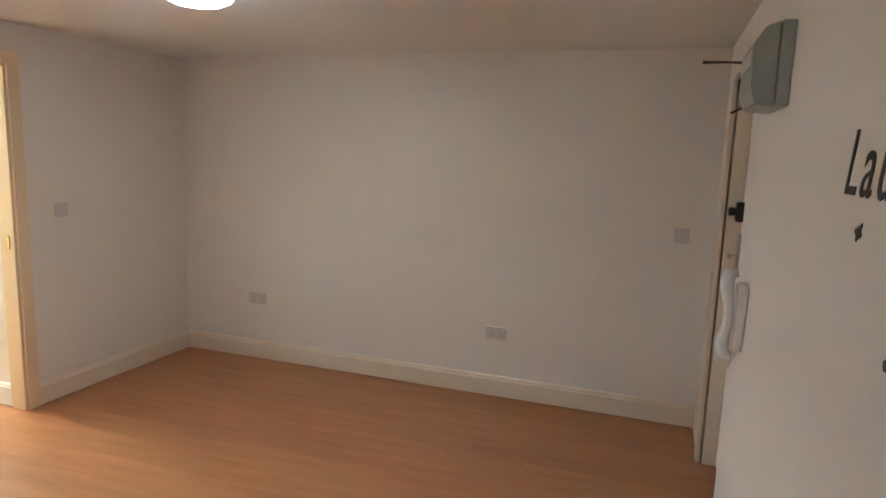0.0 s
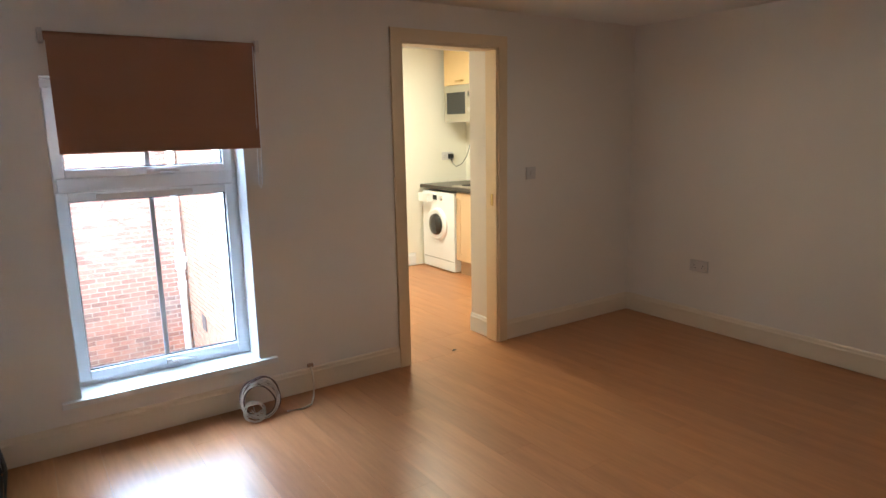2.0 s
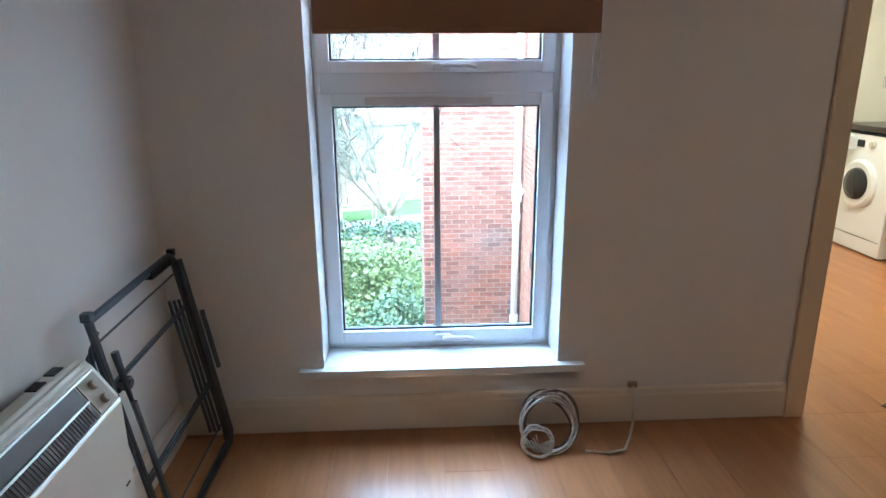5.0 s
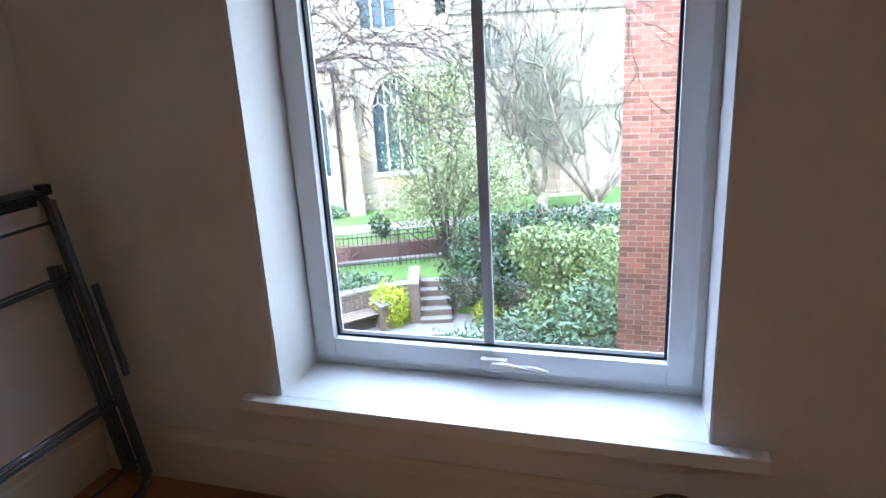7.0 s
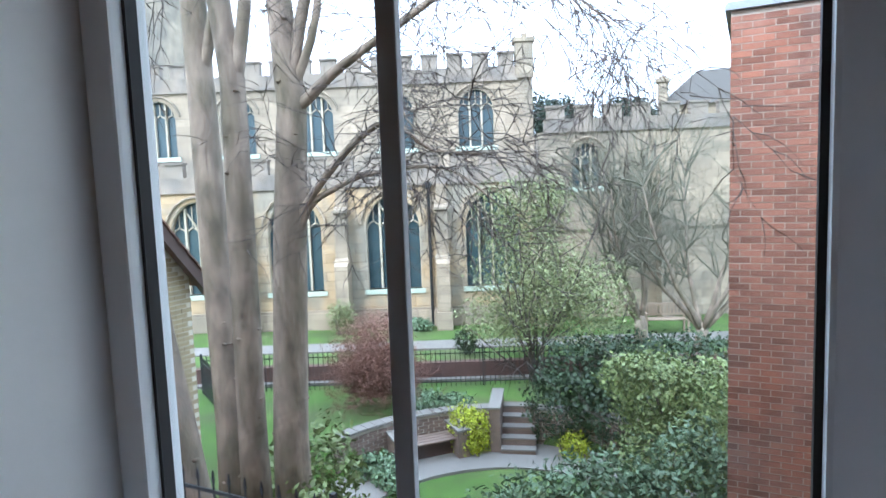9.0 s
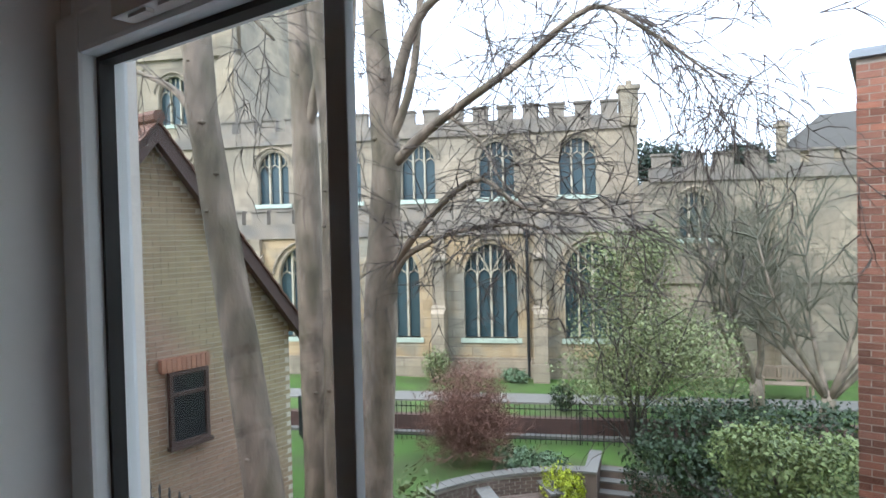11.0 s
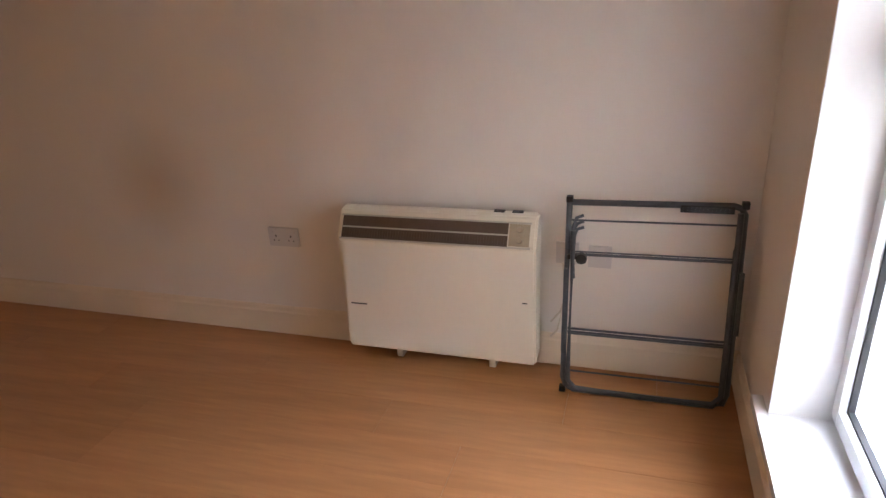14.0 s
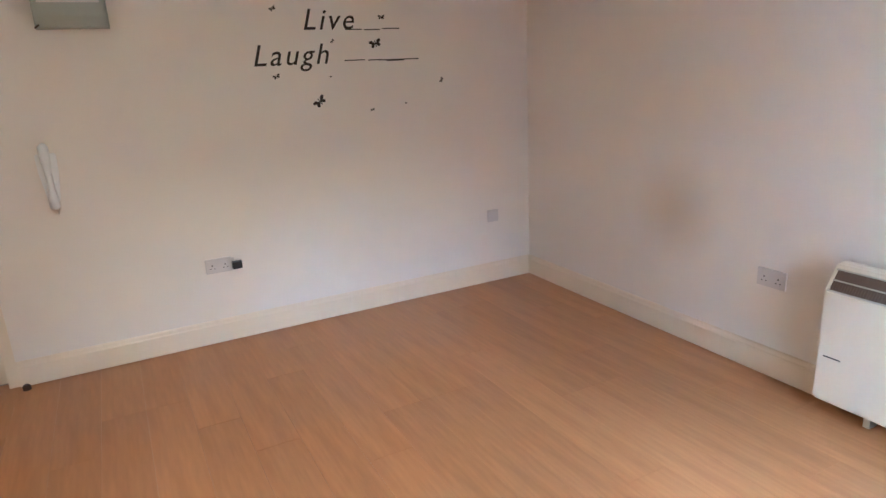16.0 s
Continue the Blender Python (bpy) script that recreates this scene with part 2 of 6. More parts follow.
FELT = mat("pale_roof_membrane", (0.19, 0.20, 0.21), 0.8, spread=0.25, scale=1.5, bump=0.3, second=(0.11, 0.12, 0.125), second_scale=1.1)
WALLBRICK = mat("garden_wall_brick", (0.16, 0.115, 0.09), 0.95, spread=0.25, scale=6, bump=0.5, per_island=0.3)
REDLEAF = mat("red_bud_twig", (0.185, 0.092, 0.066), 0.9, spread=0.45, scale=5, per_island=0.2)


def leafmat(name, base, spread=0.4):
    return mat(name, base, 0.6, spread=spread, scale=2.5, per_island=0.35)


LEAF_DARK = leafmat("dark_ivy_leaf", (0.024, 0.044, 0.014))
LEAF_LAUREL = leafmat("laurel_leaf", (0.11, 0.165, 0.085))
LEAF_VARI = leafmat("yellow_green_leaf", (0.165, 0.205, 0.07))
LEAF_YEL = leafmat("bright_yellow_leaf", (0.36, 0.40, 0.02))
LEAF_BLOS = leafmat("pale_new_leaf", (0.19, 0.215, 0.09))
LEAF_YEW = leafmat("yew_leaf", (0.02, 0.035, 0.02))


# ---- mesh helpers ----
def part(name, bm, material, parent=None, label="", smooth=False, kind=""):
    me = bpy.data.meshes.new(name)
    bm.normal_update()
    bm.to_mesh(me)
    bm.free()
    me.materials.append(material)
    if smooth:
        me.shade_smooth()
    ob = new(name, me)
    if parent:
        ob.parent = parent
    if label:
        ob["label"] = label
    if kind:
        ob["kind"] = kind
    return ob


def thing(name, place, label, category, group="", kind=""):
    ob = new(name)
    ob.empty_display_size = 0.1
    ob.matrix_basis = pose(*place)
    return tagged(ob, label, category, group, kind)


def box(bm, x0, x1, y0, y1, z0, z1, bevel=0.0):
    r = bmesh.ops.create_cube(bm, size=1)
    vs = r["verts"]
    for v in vs:
        v.co = Vector(((x0 + x1) / 2 + v.co.x * (x1 - x0), (y0 + y1) / 2 + v.co.y * (y1 - y0), (z0 + z1) / 2 + v.co.z * (z1 - z0)))
    if bevel:
        es = {e for v in vs for e in v.link_edges}
        bmesh.ops.bevel(bm, geom=list(es), offset=bevel, segments=2, profile=0.7, affect="EDGES")
    return vs


def boxes(*rows, bevel=0.0):
    bm = bmesh.new()
    for r in rows:
        box(bm, *r, bevel=bevel)
    return bm


def tube(bm, points, radii, sides=8, caps=True):
    """A round tube through the points."""
    pts = [Vector(p) for p in points]
    if not hasattr(radii, "__len__"):
        radii = [radii] * len(pts)
    up = Vector((0.13, 0.21, 1)).normalized()
    rings = []
    for i, p in enumerate(pts):
        d = (pts[min(i + 1, len(pts) - 1)] - pts[max(i - 1, 0)])
        d = d.normalized() if d.length > 1e-9 else up
        if abs(d.dot(up)) > 0.98:
            up = Vector((1, 0.1, 0)).normalized()
        a = d.cross(up).normalized()
        b = d.cross(a)
        up = -b
        up = b
        rings.append([bm.verts.new(p + radii[i] * (math.cos(2 * math.pi * k / sides) * a + math.sin(2 * math.pi * k / sides) * b)) for k in range(sides)])
        up = b
    for r, s in zip(rings, rings[1:]):
        best = min(range(sides), key=lambda o: (r[0].co - s[o].co).length)
        for k in range(sides):
            try:
                bm.faces.new((r[k], r[(k + 1) % sides], s[(k + 1 + best) % sides], s[(k + best) % sides]))
            except ValueError:
                pass
    if caps:
        bm.faces.new(rings[0][::-1])
        bm.faces.new(rings[-1])


def prism(bm, outline, axis, a, b):
    """Extrudes a closed outline (pairs) along an axis from a to b."""
    def at(p, s):
        return {"x": (s, p[0], p[1]), "y": (p[0], s, p[1]), "z": (p[0], p[1], s)}[axis]
    lo = [bm.verts.new(at(p, a)) for p in outline]
    hi = [bm.verts.new(at(p, b)) for p in outline]
    n = len(outline)
    bm.faces.new(lo[::-1])
    bm.faces.new(hi)
    for i in range(n):
        bm.faces.new((lo[i], lo[(i + 1) % n], hi[(i + 1) % n], hi[i]))
    bmesh.ops.recalc_face_normals(bm, faces=bm.faces)


def lathe(bm, profile, centre, axis="z", sides=24):
    rings = []
    for r, h in profile:
        ring = []
        for k in range(sides):
            c, s = math.cos(2 * math.pi * k / sides) * r, math.sin(2 * math.pi * k / sides) * r
            p = {"z": (c, s, h), "y": (c, h, s), "x": (h, c, s)}[axis]
            ring.append(bm.verts.new(Vector(centre) + Vector(p)))
        rings.append(ring)
    for a, b in zip(rings, rings[1:]):
        for k in range(sides):
            bm.faces.new((a[k], a[(k + 1) % sides], b[(k + 1) % sides], b[k]))
    bm.faces.new(rings[0][::-1])
    bm.faces.new(rings[-1])
    bmesh.ops.recalc_face_normals(bm, faces=bm.faces)


def structure(name, bm, material, label=""):
    return part(name, bm, material, label=label, kind="structure")


# ---- the rooms ----
XW, XE, YS, YN, ZC = -0.20, 4.31, 0.0, 3.82, 2.26
WX0, WX1, WZ0, WZ1 = 0.333, 1.212, 0.262, 1.775     # window opening
DX0, DX1, DZ1 = 2.175, 2.935, 2.035                  # kitchen opening
YT = 4.075                                           # outer face beside the window
YO = 4.14                                            # outer face of the window wall
KX0, KX1, KY1, KZ = 1.97, 4.57, 6.40, 2.39           # kitchen
SX = 3.07                                            # end of the south wall, start of the entrance recess

structure("wall_west", boxes((XW - 0.2, XW, -0.3, YT, -0.05, 2.5)), PAINT_W, "plain off-white plaster wall with a faint brown stain")
structure("wall_east", boxes((XE, XE + 0.15, -0.3, YN, -0.05, 2.5)), PAINT, "plain off-white plaster wall")
structure("wall_south", boxes((XW, SX, -0.25, YS, -0.05, 2.5), (SX, 3.88, -0.25, YS, 2.04, 2.5), (3.88, XE, -0.25, YS, -0.05, 2.5), (SX, 3.88, -0.40, -0.26, -0.05, 2.5)), PAINT, "off-white plaster wall with wall stickers")
structure("wall_north", boxes((XW, WX0, YN, YT, -0.05, 2.5), (WX0, WX1, YN, YT, -0.05, WZ0 - 0.03), (WX0, WX1, YN, YT, WZ1, 2.5), (WX1, 1.75, YN, YT, -0.05, 2.5), (1.75, DX0, YN, YO, -0.05, 2.5),
                              (DX0, DX1, YN, YO, DZ1, 2.5), (DX1, XE + 0.35, YN, YO, -0.05, 2.5)), PAINT, "off-white plaster wall with a window and a doorway")
structure("wall_kitchen_west", boxes((1.75, KX0, YO, 6.55, -4.9, 5.0)), KWALL)
structure("wall_kitchen_north", boxes((KX0, KX1 + 0.15, KY1, KY1 + 0.15, -0.05, 2.6)), KWALL, "cream kitchen wall")
structure("wall_kitchen_east", boxes((KX1, KX1 + 0.15, YO, KY1, -0.05, 2.6)), KWALL, "cream kitchen wall")
structure("ceiling", boxes((XW - 0.2, XE + 0.15, -0.4, YN, ZC, ZC + 0.1)), CEIL, "off-white painted ceiling")
structure("ceiling_kitchen", boxes((KX0, KX1, YO, KY1, KZ, KZ + 0.1)), CEIL)
structure("building_skin", boxes((-6, XW - 0.2, 3.85, YT, -4.9, 5.0), (XW - 0.2, 1.75, YN + 0.03, YT, -4.9, -0.06), (XW - 0.2, 1.75, YN + 0.03, YT, 2.51, 5.0)), BRICK)
floor = structure("floor", boxes((XW - 0.1, XE + 0.1, -0.3, YN, -0.05, -0.012), (1.9, XE + 0.1, YN, YO, -0.05, -0.012), (KX0, KX1, YO, KY1, -0.05, -0.012)), MORTAR, "warm beech laminate floor, slightly scuffed")


def skirting(name, rows, material=SKIRT, h=0.145):
    """rows: start, end and outward side of each straight run."""
    bm = bmesh.new()
    for (x0, y0), (x1, y1), (nx, ny) in rows:
        prof = [(0, 0.005), (0.015, 0.005), (0.015, h - 0.03), (0.011, h - 0.022), (0.009, h - 0.008), (0.004, h), (0, h)]
        a = [bm.verts.new((x0 + nx * p, y0 + ny * p, z)) for p, z in prof]
        b = [bm.verts.new((x1 + nx * p, y1 + ny * p, z)) for p, z in prof]
        for i in range(len(prof)):
            j = (i + 1) % len(prof)
            bm.faces.new((a[i], a[j], b[j], b[i]))
        bm.faces.new(a)
        bm.faces.new(b[::-1])
    bmesh.ops.recalc_face_normals(bm, faces=bm.faces)
    return structure(name, bm, material, "cream gloss skirting board")


skirting("baseboard", [((XW, YS), (XW, YN), (1, 0)), ((XW + 0.017, YS), (SX, YS), (0, 1)), ((XE, 0.02), (XE, YN), (-1, 0)),
                       ((XW + 0.017, YN), (DX0 - 0.067, YN), (0, -1)), ((DX1 + 0.067, YN), (XE - 0.017, YN), (0, -1)),
                       ((3.945, YS), (XE, YS), (0, 1))])
skirting("baseboard_kitchen", [((DX1 + 0.002, 3.94), (DX1 + 0.002, YO + 0.002), (-1, 0)), ((KX0, KY1), (3.84, KY1), (0, -1)), ((KX0, YO), (KX0, KY1), (1, 0))], SILL)

# doorway lining and casing
bm = boxes((DX0 - 0.002, DX0 + 0.022, YN - 0.004, 3.93, 0, DZ1), (DX1 - 0.022, DX1 + 0.002, YN - 0.004, 3.93, 0, DZ1), (DX0 - 0.002, DX1 + 0.002, YN - 0.004, 3.93, DZ1 - 0.022, DZ1 + 0.002),
           (DX0 - 0.065, DX0 + 0.006, YN - 0.018, YN - 0.001, 0, DZ1 + 0.065), (DX1 - 0.006, DX1 + 0.065, YN - 0.018, YN - 0.001, 0, DZ1 + 0.065),
           (DX0 - 0.065, DX1 + 0.065, YN - 0.0182, YN - 0.0012, DZ1 - 0.006, DZ1 + 0.065), bevel=0.003)
lining = structure("door_frame", bm, CASING, "cream gloss door frame without a door")
part("latch_plate", boxes((DX1 - 0.026, DX1 - 0.0225, 3.85, 3.875, 0.98, 1.06)), BRASS, lining)

# entrance recess
bm = boxes((SX + 0.002, SX + 0.055, -0.20, -0.010, 0, 2.035), (3.825, 3.878, -0.20, -0.010, 0, 2.035), (SX + 0.002, 3.878, -0.20, -0.010, 2.0, 2.035), (3.84, 3.94, 0.001, 0.022, 0, 2.09), (SX - 0.03, 3.94, 0.0012, 0.0222, 2.03, 2.095), bevel=0.003)
structure("entrance_frame", bm, SKIRT, "cream painted entrance door frame")
door = structure("door_entrance", boxes((SX + 0.058, 3.823, -0.125, -0.08, 0.006, 1.998), bevel=0.002), SKIRT, "closed cream entrance door with a black night latch")
bm = boxes((3.74, 3.815, -0.08, -0.045, 1.33, 1.43), bevel=0.012)
lathe(bm, [(0.012, 0), (0.02, 0.006), (0.022, 0.03), (0.014, 0.036)], (3.78, -0.045, 1.38), "y", 16)
part("latch", bm, BLACK, door, "black night latch")
bm = boxes((3.76, 3.80, -0.08, -0.070, 1.06, 1.27), bevel=0.002)
tube(bm, [(3.78, -0.075, 1.16), (3.78, -0.03, 1.16), (3.68, -0.03, 1.16)], 0.009)
part("handle", bm, STEEL, door, "metal lever handle")

# ---- window ----
win = structure("window_1", boxes((WX0, WX1, 3.985, 4.05, WZ0, WZ0 + 0.055), (WX0, WX1, 3.985, 4.05, WZ1 - 0.055, WZ1),
                                  (WX0, WX0 + 0.025, 3.985, 4.05, WZ0 + 0.055, WZ1 - 0.055), (WX1 - 0.028, WX1, 3.985, 4.05, WZ0 + 0.055, WZ1 - 0.055),
                                  (WX0 + 0.025, WX1 - 0.028, 3.985, 4.05, 1.232, 1.312), bevel=0.004), UPVC, "white plastic window, closed, with trickle vent and two handles")


SA, SB = 0.344, 1.189                                # outer edges of the sashes


def sash(name, z0, z1, g0, g1):
    s = part(name, boxes((SA, SA + 0.052, 3.974, 4.03, z0, z1), (SB - 0.049, SB, 3.974, 4.03, z0, z1),
                         (SA + 0.052, SB - 0.049, 3.974, 4.03, z0, g0), (SA + 0.052, SB - 0.049, 3.974, 4.03, g1, z1), bevel=0.005), UPVC, win)
    x0, x1 = SA + 0.052, SB - 0.049
    part("gasket", boxes((x0, x0 + 0.006, 3.994, 4.011, g0, g1), (x1 - 0.006, x1, 3.994, 4.011, g0, g1), (x0 + 0.006, x1 - 0.006, 3.994, 4.011, g0, g0 + 0.006), (x0 + 0.006, x1 - 0.006, 3.994, 4.011, g1 - 0.006, g1)), RUBBER, s)
    part("glazing_bar", boxes((0.756, 0.779, 3.994, 4.004, g0 + 0.007, g1 - 0.007), bevel=0.002), LEADBAR, s)
    p = part("pane", boxes((x0 + 0.003, x1 - 0.003, 4.006, 4.010, g0 + 0.003, g1 - 0.003)), GLASS, s)
    p.visible_shadow = False
    return s


low = sash("sash", 0.285, 1.240, 0.334, 1.194)
top = sash("sash", 1.307, WZ1 - 0.04, 1.350, WZ1 - 0.08)


def handle(z):
    bm = boxes((0.755, 0.815, 3.955, 3.972, z - 0.013, z + 0.013), bevel=0.004)
    tube(bm, [(0.785, 3.957, z), (0.785, 3.94, z + 0.004), (0.82, 3.937, z + 0.008), (0.88, 3.937, z + 0.006), (0.905, 3.938, z)], [0.010, 0.010, 0.009, 0.008, 0.006], 8)
    return bm


part("handle", handle(0.308), PLASTIC, win, "white plastic window handle")
part("handle", handle(1.326), PLASTIC, win, "white plastic window handle")
bm = boxes((0.515, 0.965, 3.950, 3.9735, 1.200, 1.226), bevel=0.003)
for k in range(8):
    box(bm, 0.54 + k * 0.05, 0.57 + k * 0.05, 3.954, 3.962, 1.1965, 1.2005)
part("trickle_vent", bm, PLASTIC, win)
part("reveal_trim", boxes((WX0 + 0.0005, WX0 + 0.004, YN + 0.001, 3.984, WZ0, WZ1), (WX1 - 0.004, WX1 - 0.0005, YN + 0.001, 3.984, WZ0, WZ1), (WX0 + 0.004, WX1 - 0.004, YN + 0.001, 3.984, WZ1 - 0.004, WZ1 - 0.0005)), SILL, win)
structure("window_sill", boxes((0.25, 1.305, YN - 0.035, YN - 0.002, WZ0 - 0.03, WZ0), (WX0 + 0.001, WX1 - 0.001, YN - 0.002, 3.99, WZ0 - 0.029, WZ0), bevel=0.003), SILL, "glossy white window sill with faint dirt")
structure("outer_sill", boxes((WX0 + 0.001, WX1 - 0.001, 4.052, 4.12, WZ0 - 0.05, WZ0 + 0.0)), UPVC)

# ---- roller blind ----
blind = thing("roller_blind", (0.84, 3.79, 1.94), "brown fabric roller blind half lowered over the window", "blind")
bm = boxes((-0.465, 0.445, -0.018, -0.016, -0.50, 0.0))
part("fabric", bm, BLIND, blind)
bm = boxes((-0.465, 0.445, -0.023, -0.010, -0.512, -0.495), bevel=0.003)
part("hem_bar", bm, BLIND, blind)
bm = bmesh.new()
tube(bm, [(-0.47, 0, 0.0), (0.45, 0, 0.0)], 0.02, 12)
part("roller", bm, BLIND, blind)
for bx_ in (-0.49, 0.452):
    part("bracket", boxes((bx_, bx_ + 0.018, -0.03, 0.03, -0.03, 0.03), bevel=0.004), PLASTIC, blind)
bm = bmesh.new()
tube(bm, [(0.455, -0.005, 0.0), (0.452, -0.006, -0.5), (0.445, -0.008, -0.70), (0.435, -0.01, -0.72), (0.425, -0.012, -0.70), (0.43, -0.015, -0.5), (0.44, -0.02, 0.0)], 0.0028, 5)
part("bead_chain", bm, WHITEGOODS, blind, "white bead chain")


# ---- sockets and switches ----
def wall_plate(name, place, turn, w, h, label, category, detail="socket"):
    ob = thing(name, (*place, 0, 0, turn), label, category)
    part("plate", boxes((-w / 2, w / 2, -0.011, 0, -h / 2, h / 2), bevel=0.003), PLASTIC, ob)
    if detail == "socket":
        for s in (-1, 1):
            part("rocker", boxes((s * 0.036 - 0.006 + s * 0.018, s * 0.036 + 0.006 + s * 0.018, -0.014, -0.011, 0.012, 0.03), bevel=0.001), PLASTIC, ob)
            part("pin_holes", boxes((s * 0.036 - 0.003, s * 0.036 + 0.003, -0.0115, -0.0105, 0.0, 0.009), (s * 0.036 - 0.014, s * 0.036 - 0.008, -0.0115, -0.0105, -0.018, -0.013),
                                    (s * 0.036 + 0.008, s * 0.036 + 0.014, -0.0115, -0.0105, -0.018, -0.013)), BLACK, ob)
    elif detail == "switch":
        part("rocker", boxes((-0.008, 0.008, -0.016, -0.011, -0.014, 0.014), bevel=0.002), PLASTIC, ob)
    else:
        part("button", boxes((-0.02, 0.02, -0.0135, -0.011, -0.012, 0.012), bevel=0.001), PLASTIC, ob)
    return ob


DS = "white plastic double wall socket above the skirting"
wall_plate("wall_socket", (XE, 3.16, 0.475), -90, 0.146, 0.086, DS, "socket")
wall_plate("wall_socket", (XE, 1.28, 0.44), -90, 0.146, 0.086, DS, "socket")
wall_plate("light_switch", (XE, 0.18, 1.18), -90, 0.086, 0.086, "white plastic light switch beside the entrance door", "switch", "switch")
wall_plate("light_switch", (3.225, YN, 1.19), 0, 0.086, 0.086, "white plastic light switch beside the kitchen doorway", "switch", "switch")
wall_plate("wall_socket", (0.115, YS, 0.49), 180, 0.086, 0.086, "white plastic single wall plate near the corner", "socket", "plate")
s = wall_plate("wall_socket", (2.00, YS, 0.475), 180, 0.146, 0.086, "white double wall socket with a black plug", "socket")
wall_plate("aerial_socket", (1.905 + 0.02, YS, 0.475 - 0.001), 180, 0.03, 0.07, "small white aerial plate", "socket", "plate")
bm = boxes((-0.028, 0.028, -0.045, -0.012, -0.02, 0.025), bevel=0.006)
plug = thing("plug", (1.90, YS, 0.465, 0, 0, 180), "black plug in the double socket", "plug")
part("body", bm, BLACK, plug)
wall_plate("wall_socket", (XW, 1.96, 0.49), 90, 0.146, 0.086, DS, "socket")
wall_plate("wall_socket", (XW, 3.18, 0.50), 90, 0.086, 0.086, "white fused spur plate beside the heater", "socket", "plate")
wall_plate("wall_socket", (XW, 3.30, 0.49), 90, 0.086, 0.086, "white wall socket behind the clothes airer", "socket", "plate")

# ---- storage heater ----
heater = thing("storage_heater", (XW, 2.70, 0), "cream enamel storage heater with a dark brown top grille", "heater")
HX, H0, H1, HZ0, HZ1 = 0.167, -0.400, 0.384, 0.082, 0.674
HF, HSX, HSZ = 0.570, 0.060, 0.094                    # foot, depth and height of the sloping grille
prof = [(0.045, HZ0), (HX, HZ0), (HX, HF), (HX - HSX, HF + HSZ), (HX - HSX - 0.014, HZ1), (0.045, HZ1)]
bm = bmesh.new()
prism(bm, prof, "y", H0, H1)
bmesh.ops.bevel(bm, geom=[e for e in bm.edges], offset=0.009, segments=2, affect="EDGES")
part("casing", bm, CREAM, heater)


def on_slope(bm, y0, y1, s0, s1, t0, t1):
    """A slab on the sloping front of the heater, from s0 to s1 up the slope."""
    d = Vector((-HSX, 0, HSZ)).normalized()
    n = Vector((d.z, 0, -d.x))
    o = Vector((HX, 0, HF))
    vs = []
    for y in (y0, y1):
        for s, t in ((s0, t0), (s1, t0), (s1, t1), (s0, t1)):
            p = o + d * s + n * t
            vs.append(bm.verts.new((p.x, y, p.z)))
    for f in ((0, 1, 2, 3), (7, 6, 5, 4), (0, 4, 5, 1), (1, 5, 6, 2), (2, 6, 7, 3), (3, 7, 4, 0)):
        bm.faces.new([vs[i] for i in f])
    bmesh.ops.recalc_face_normals(bm, faces=bm.faces)


bm = bmesh.new()
on_slope(bm, H0 + 0.02, H1 - 0.105, 0.004, 0.092, -0.004, 0.0015)
part("grille_back", bm, GRILLE, heater)
bm = bmesh.new()
for k in range(60):
    y = H0 + 0.028 + k * (H1 - 0.118 - H0 - 0.02) / 60
    on_slope(bm, y, y + 0.003, 0.008, 0.043, 0.0015, 0.004)
part("grille_slats", bm, GRILLE, heater)
bm = bmesh.new()
on_slope(bm, H0 + 0.02, H1 - 0.105, 0.045, 0.050, 0.0, 0.008)
on_slope(bm, H0 + 0.015, H1 - 0.02, -0.002, 0.004, 0.0, 0.006)
on_slope(bm, H0 + 0.015, H1 - 0.02, 0.092, 0.097, 0.0, 0.006)
part("grille_trim", bm, STEEL, heater)
bm = bmesh.new()
on_slope(bm, H1 - 0.10, H1 - 0.025, 0.008, 0.090, 0.0, 0.004)
PANEL = mat("beige_panel", (0.42, 0.35, 0.25), 0.5)
panel = part("control_panel", bm, PANEL, heater)
for s in (0.028, 0.068):
    bm = bmesh.new()
    lathe(bm, [(0.011, 0), (0.011, 0.010), (0.009, 0.013)], (0, 0, 0), "z", 16)
    bmesh.ops.rotate(bm, verts=bm.verts, cent=(0, 0, 0), matrix=Euler((0, radians(56), 0)).to_matrix())
    bmesh.ops.translate(bm, verts=bm.verts, vec=(HX - 0.56 * s + 0.003, H1 - 0.062, HF + 0.83 * s + 0.002))
    part("knob", bm, PANEL, panel)
part("slot", boxes((HX + 0.0005, HX + 0.002, H0 + 0.03, H0 + 0.10, 0.285, 0.290)), BLACK, heater)
part("slot", boxes((HX + 0.0005, HX + 0.002, H1 - 0.05, H1 - 0.03, 0.35, 0.354)), BLACK, heater)
for y in (H0 + 0.19, H1 - 0.19):
    part("foot", boxes((0.03, 0.085, y - 0.014, y + 0.014, 0, HZ0 + 0.005), bevel=0.004), CREAM, heater)
# dark tube standing in for the shadow and cobweb line, with its grey bracket
bm = bmesh.new()
tube(bm, [(0.012, H0 + 0.02, 0.60), (0.016, H0 + 0.2, 0.63), (0.012, -0.02, 0.61), (0.022, 0.05, 0.65), (0.014, 0.14, 0.62), (0.016, H1 - 0.05, 0.64)], [0.004, 0.005, 0.004, 0.012, 0.006, 0.004], 6)
part("shadow_line_and_bracket", bm, GREYMETAL, heater)
part("bracket", boxes((0.001, 0.046, H0 + 0.1, H1 - 0.1, 0.35, 0.45)), CREAM, heater)
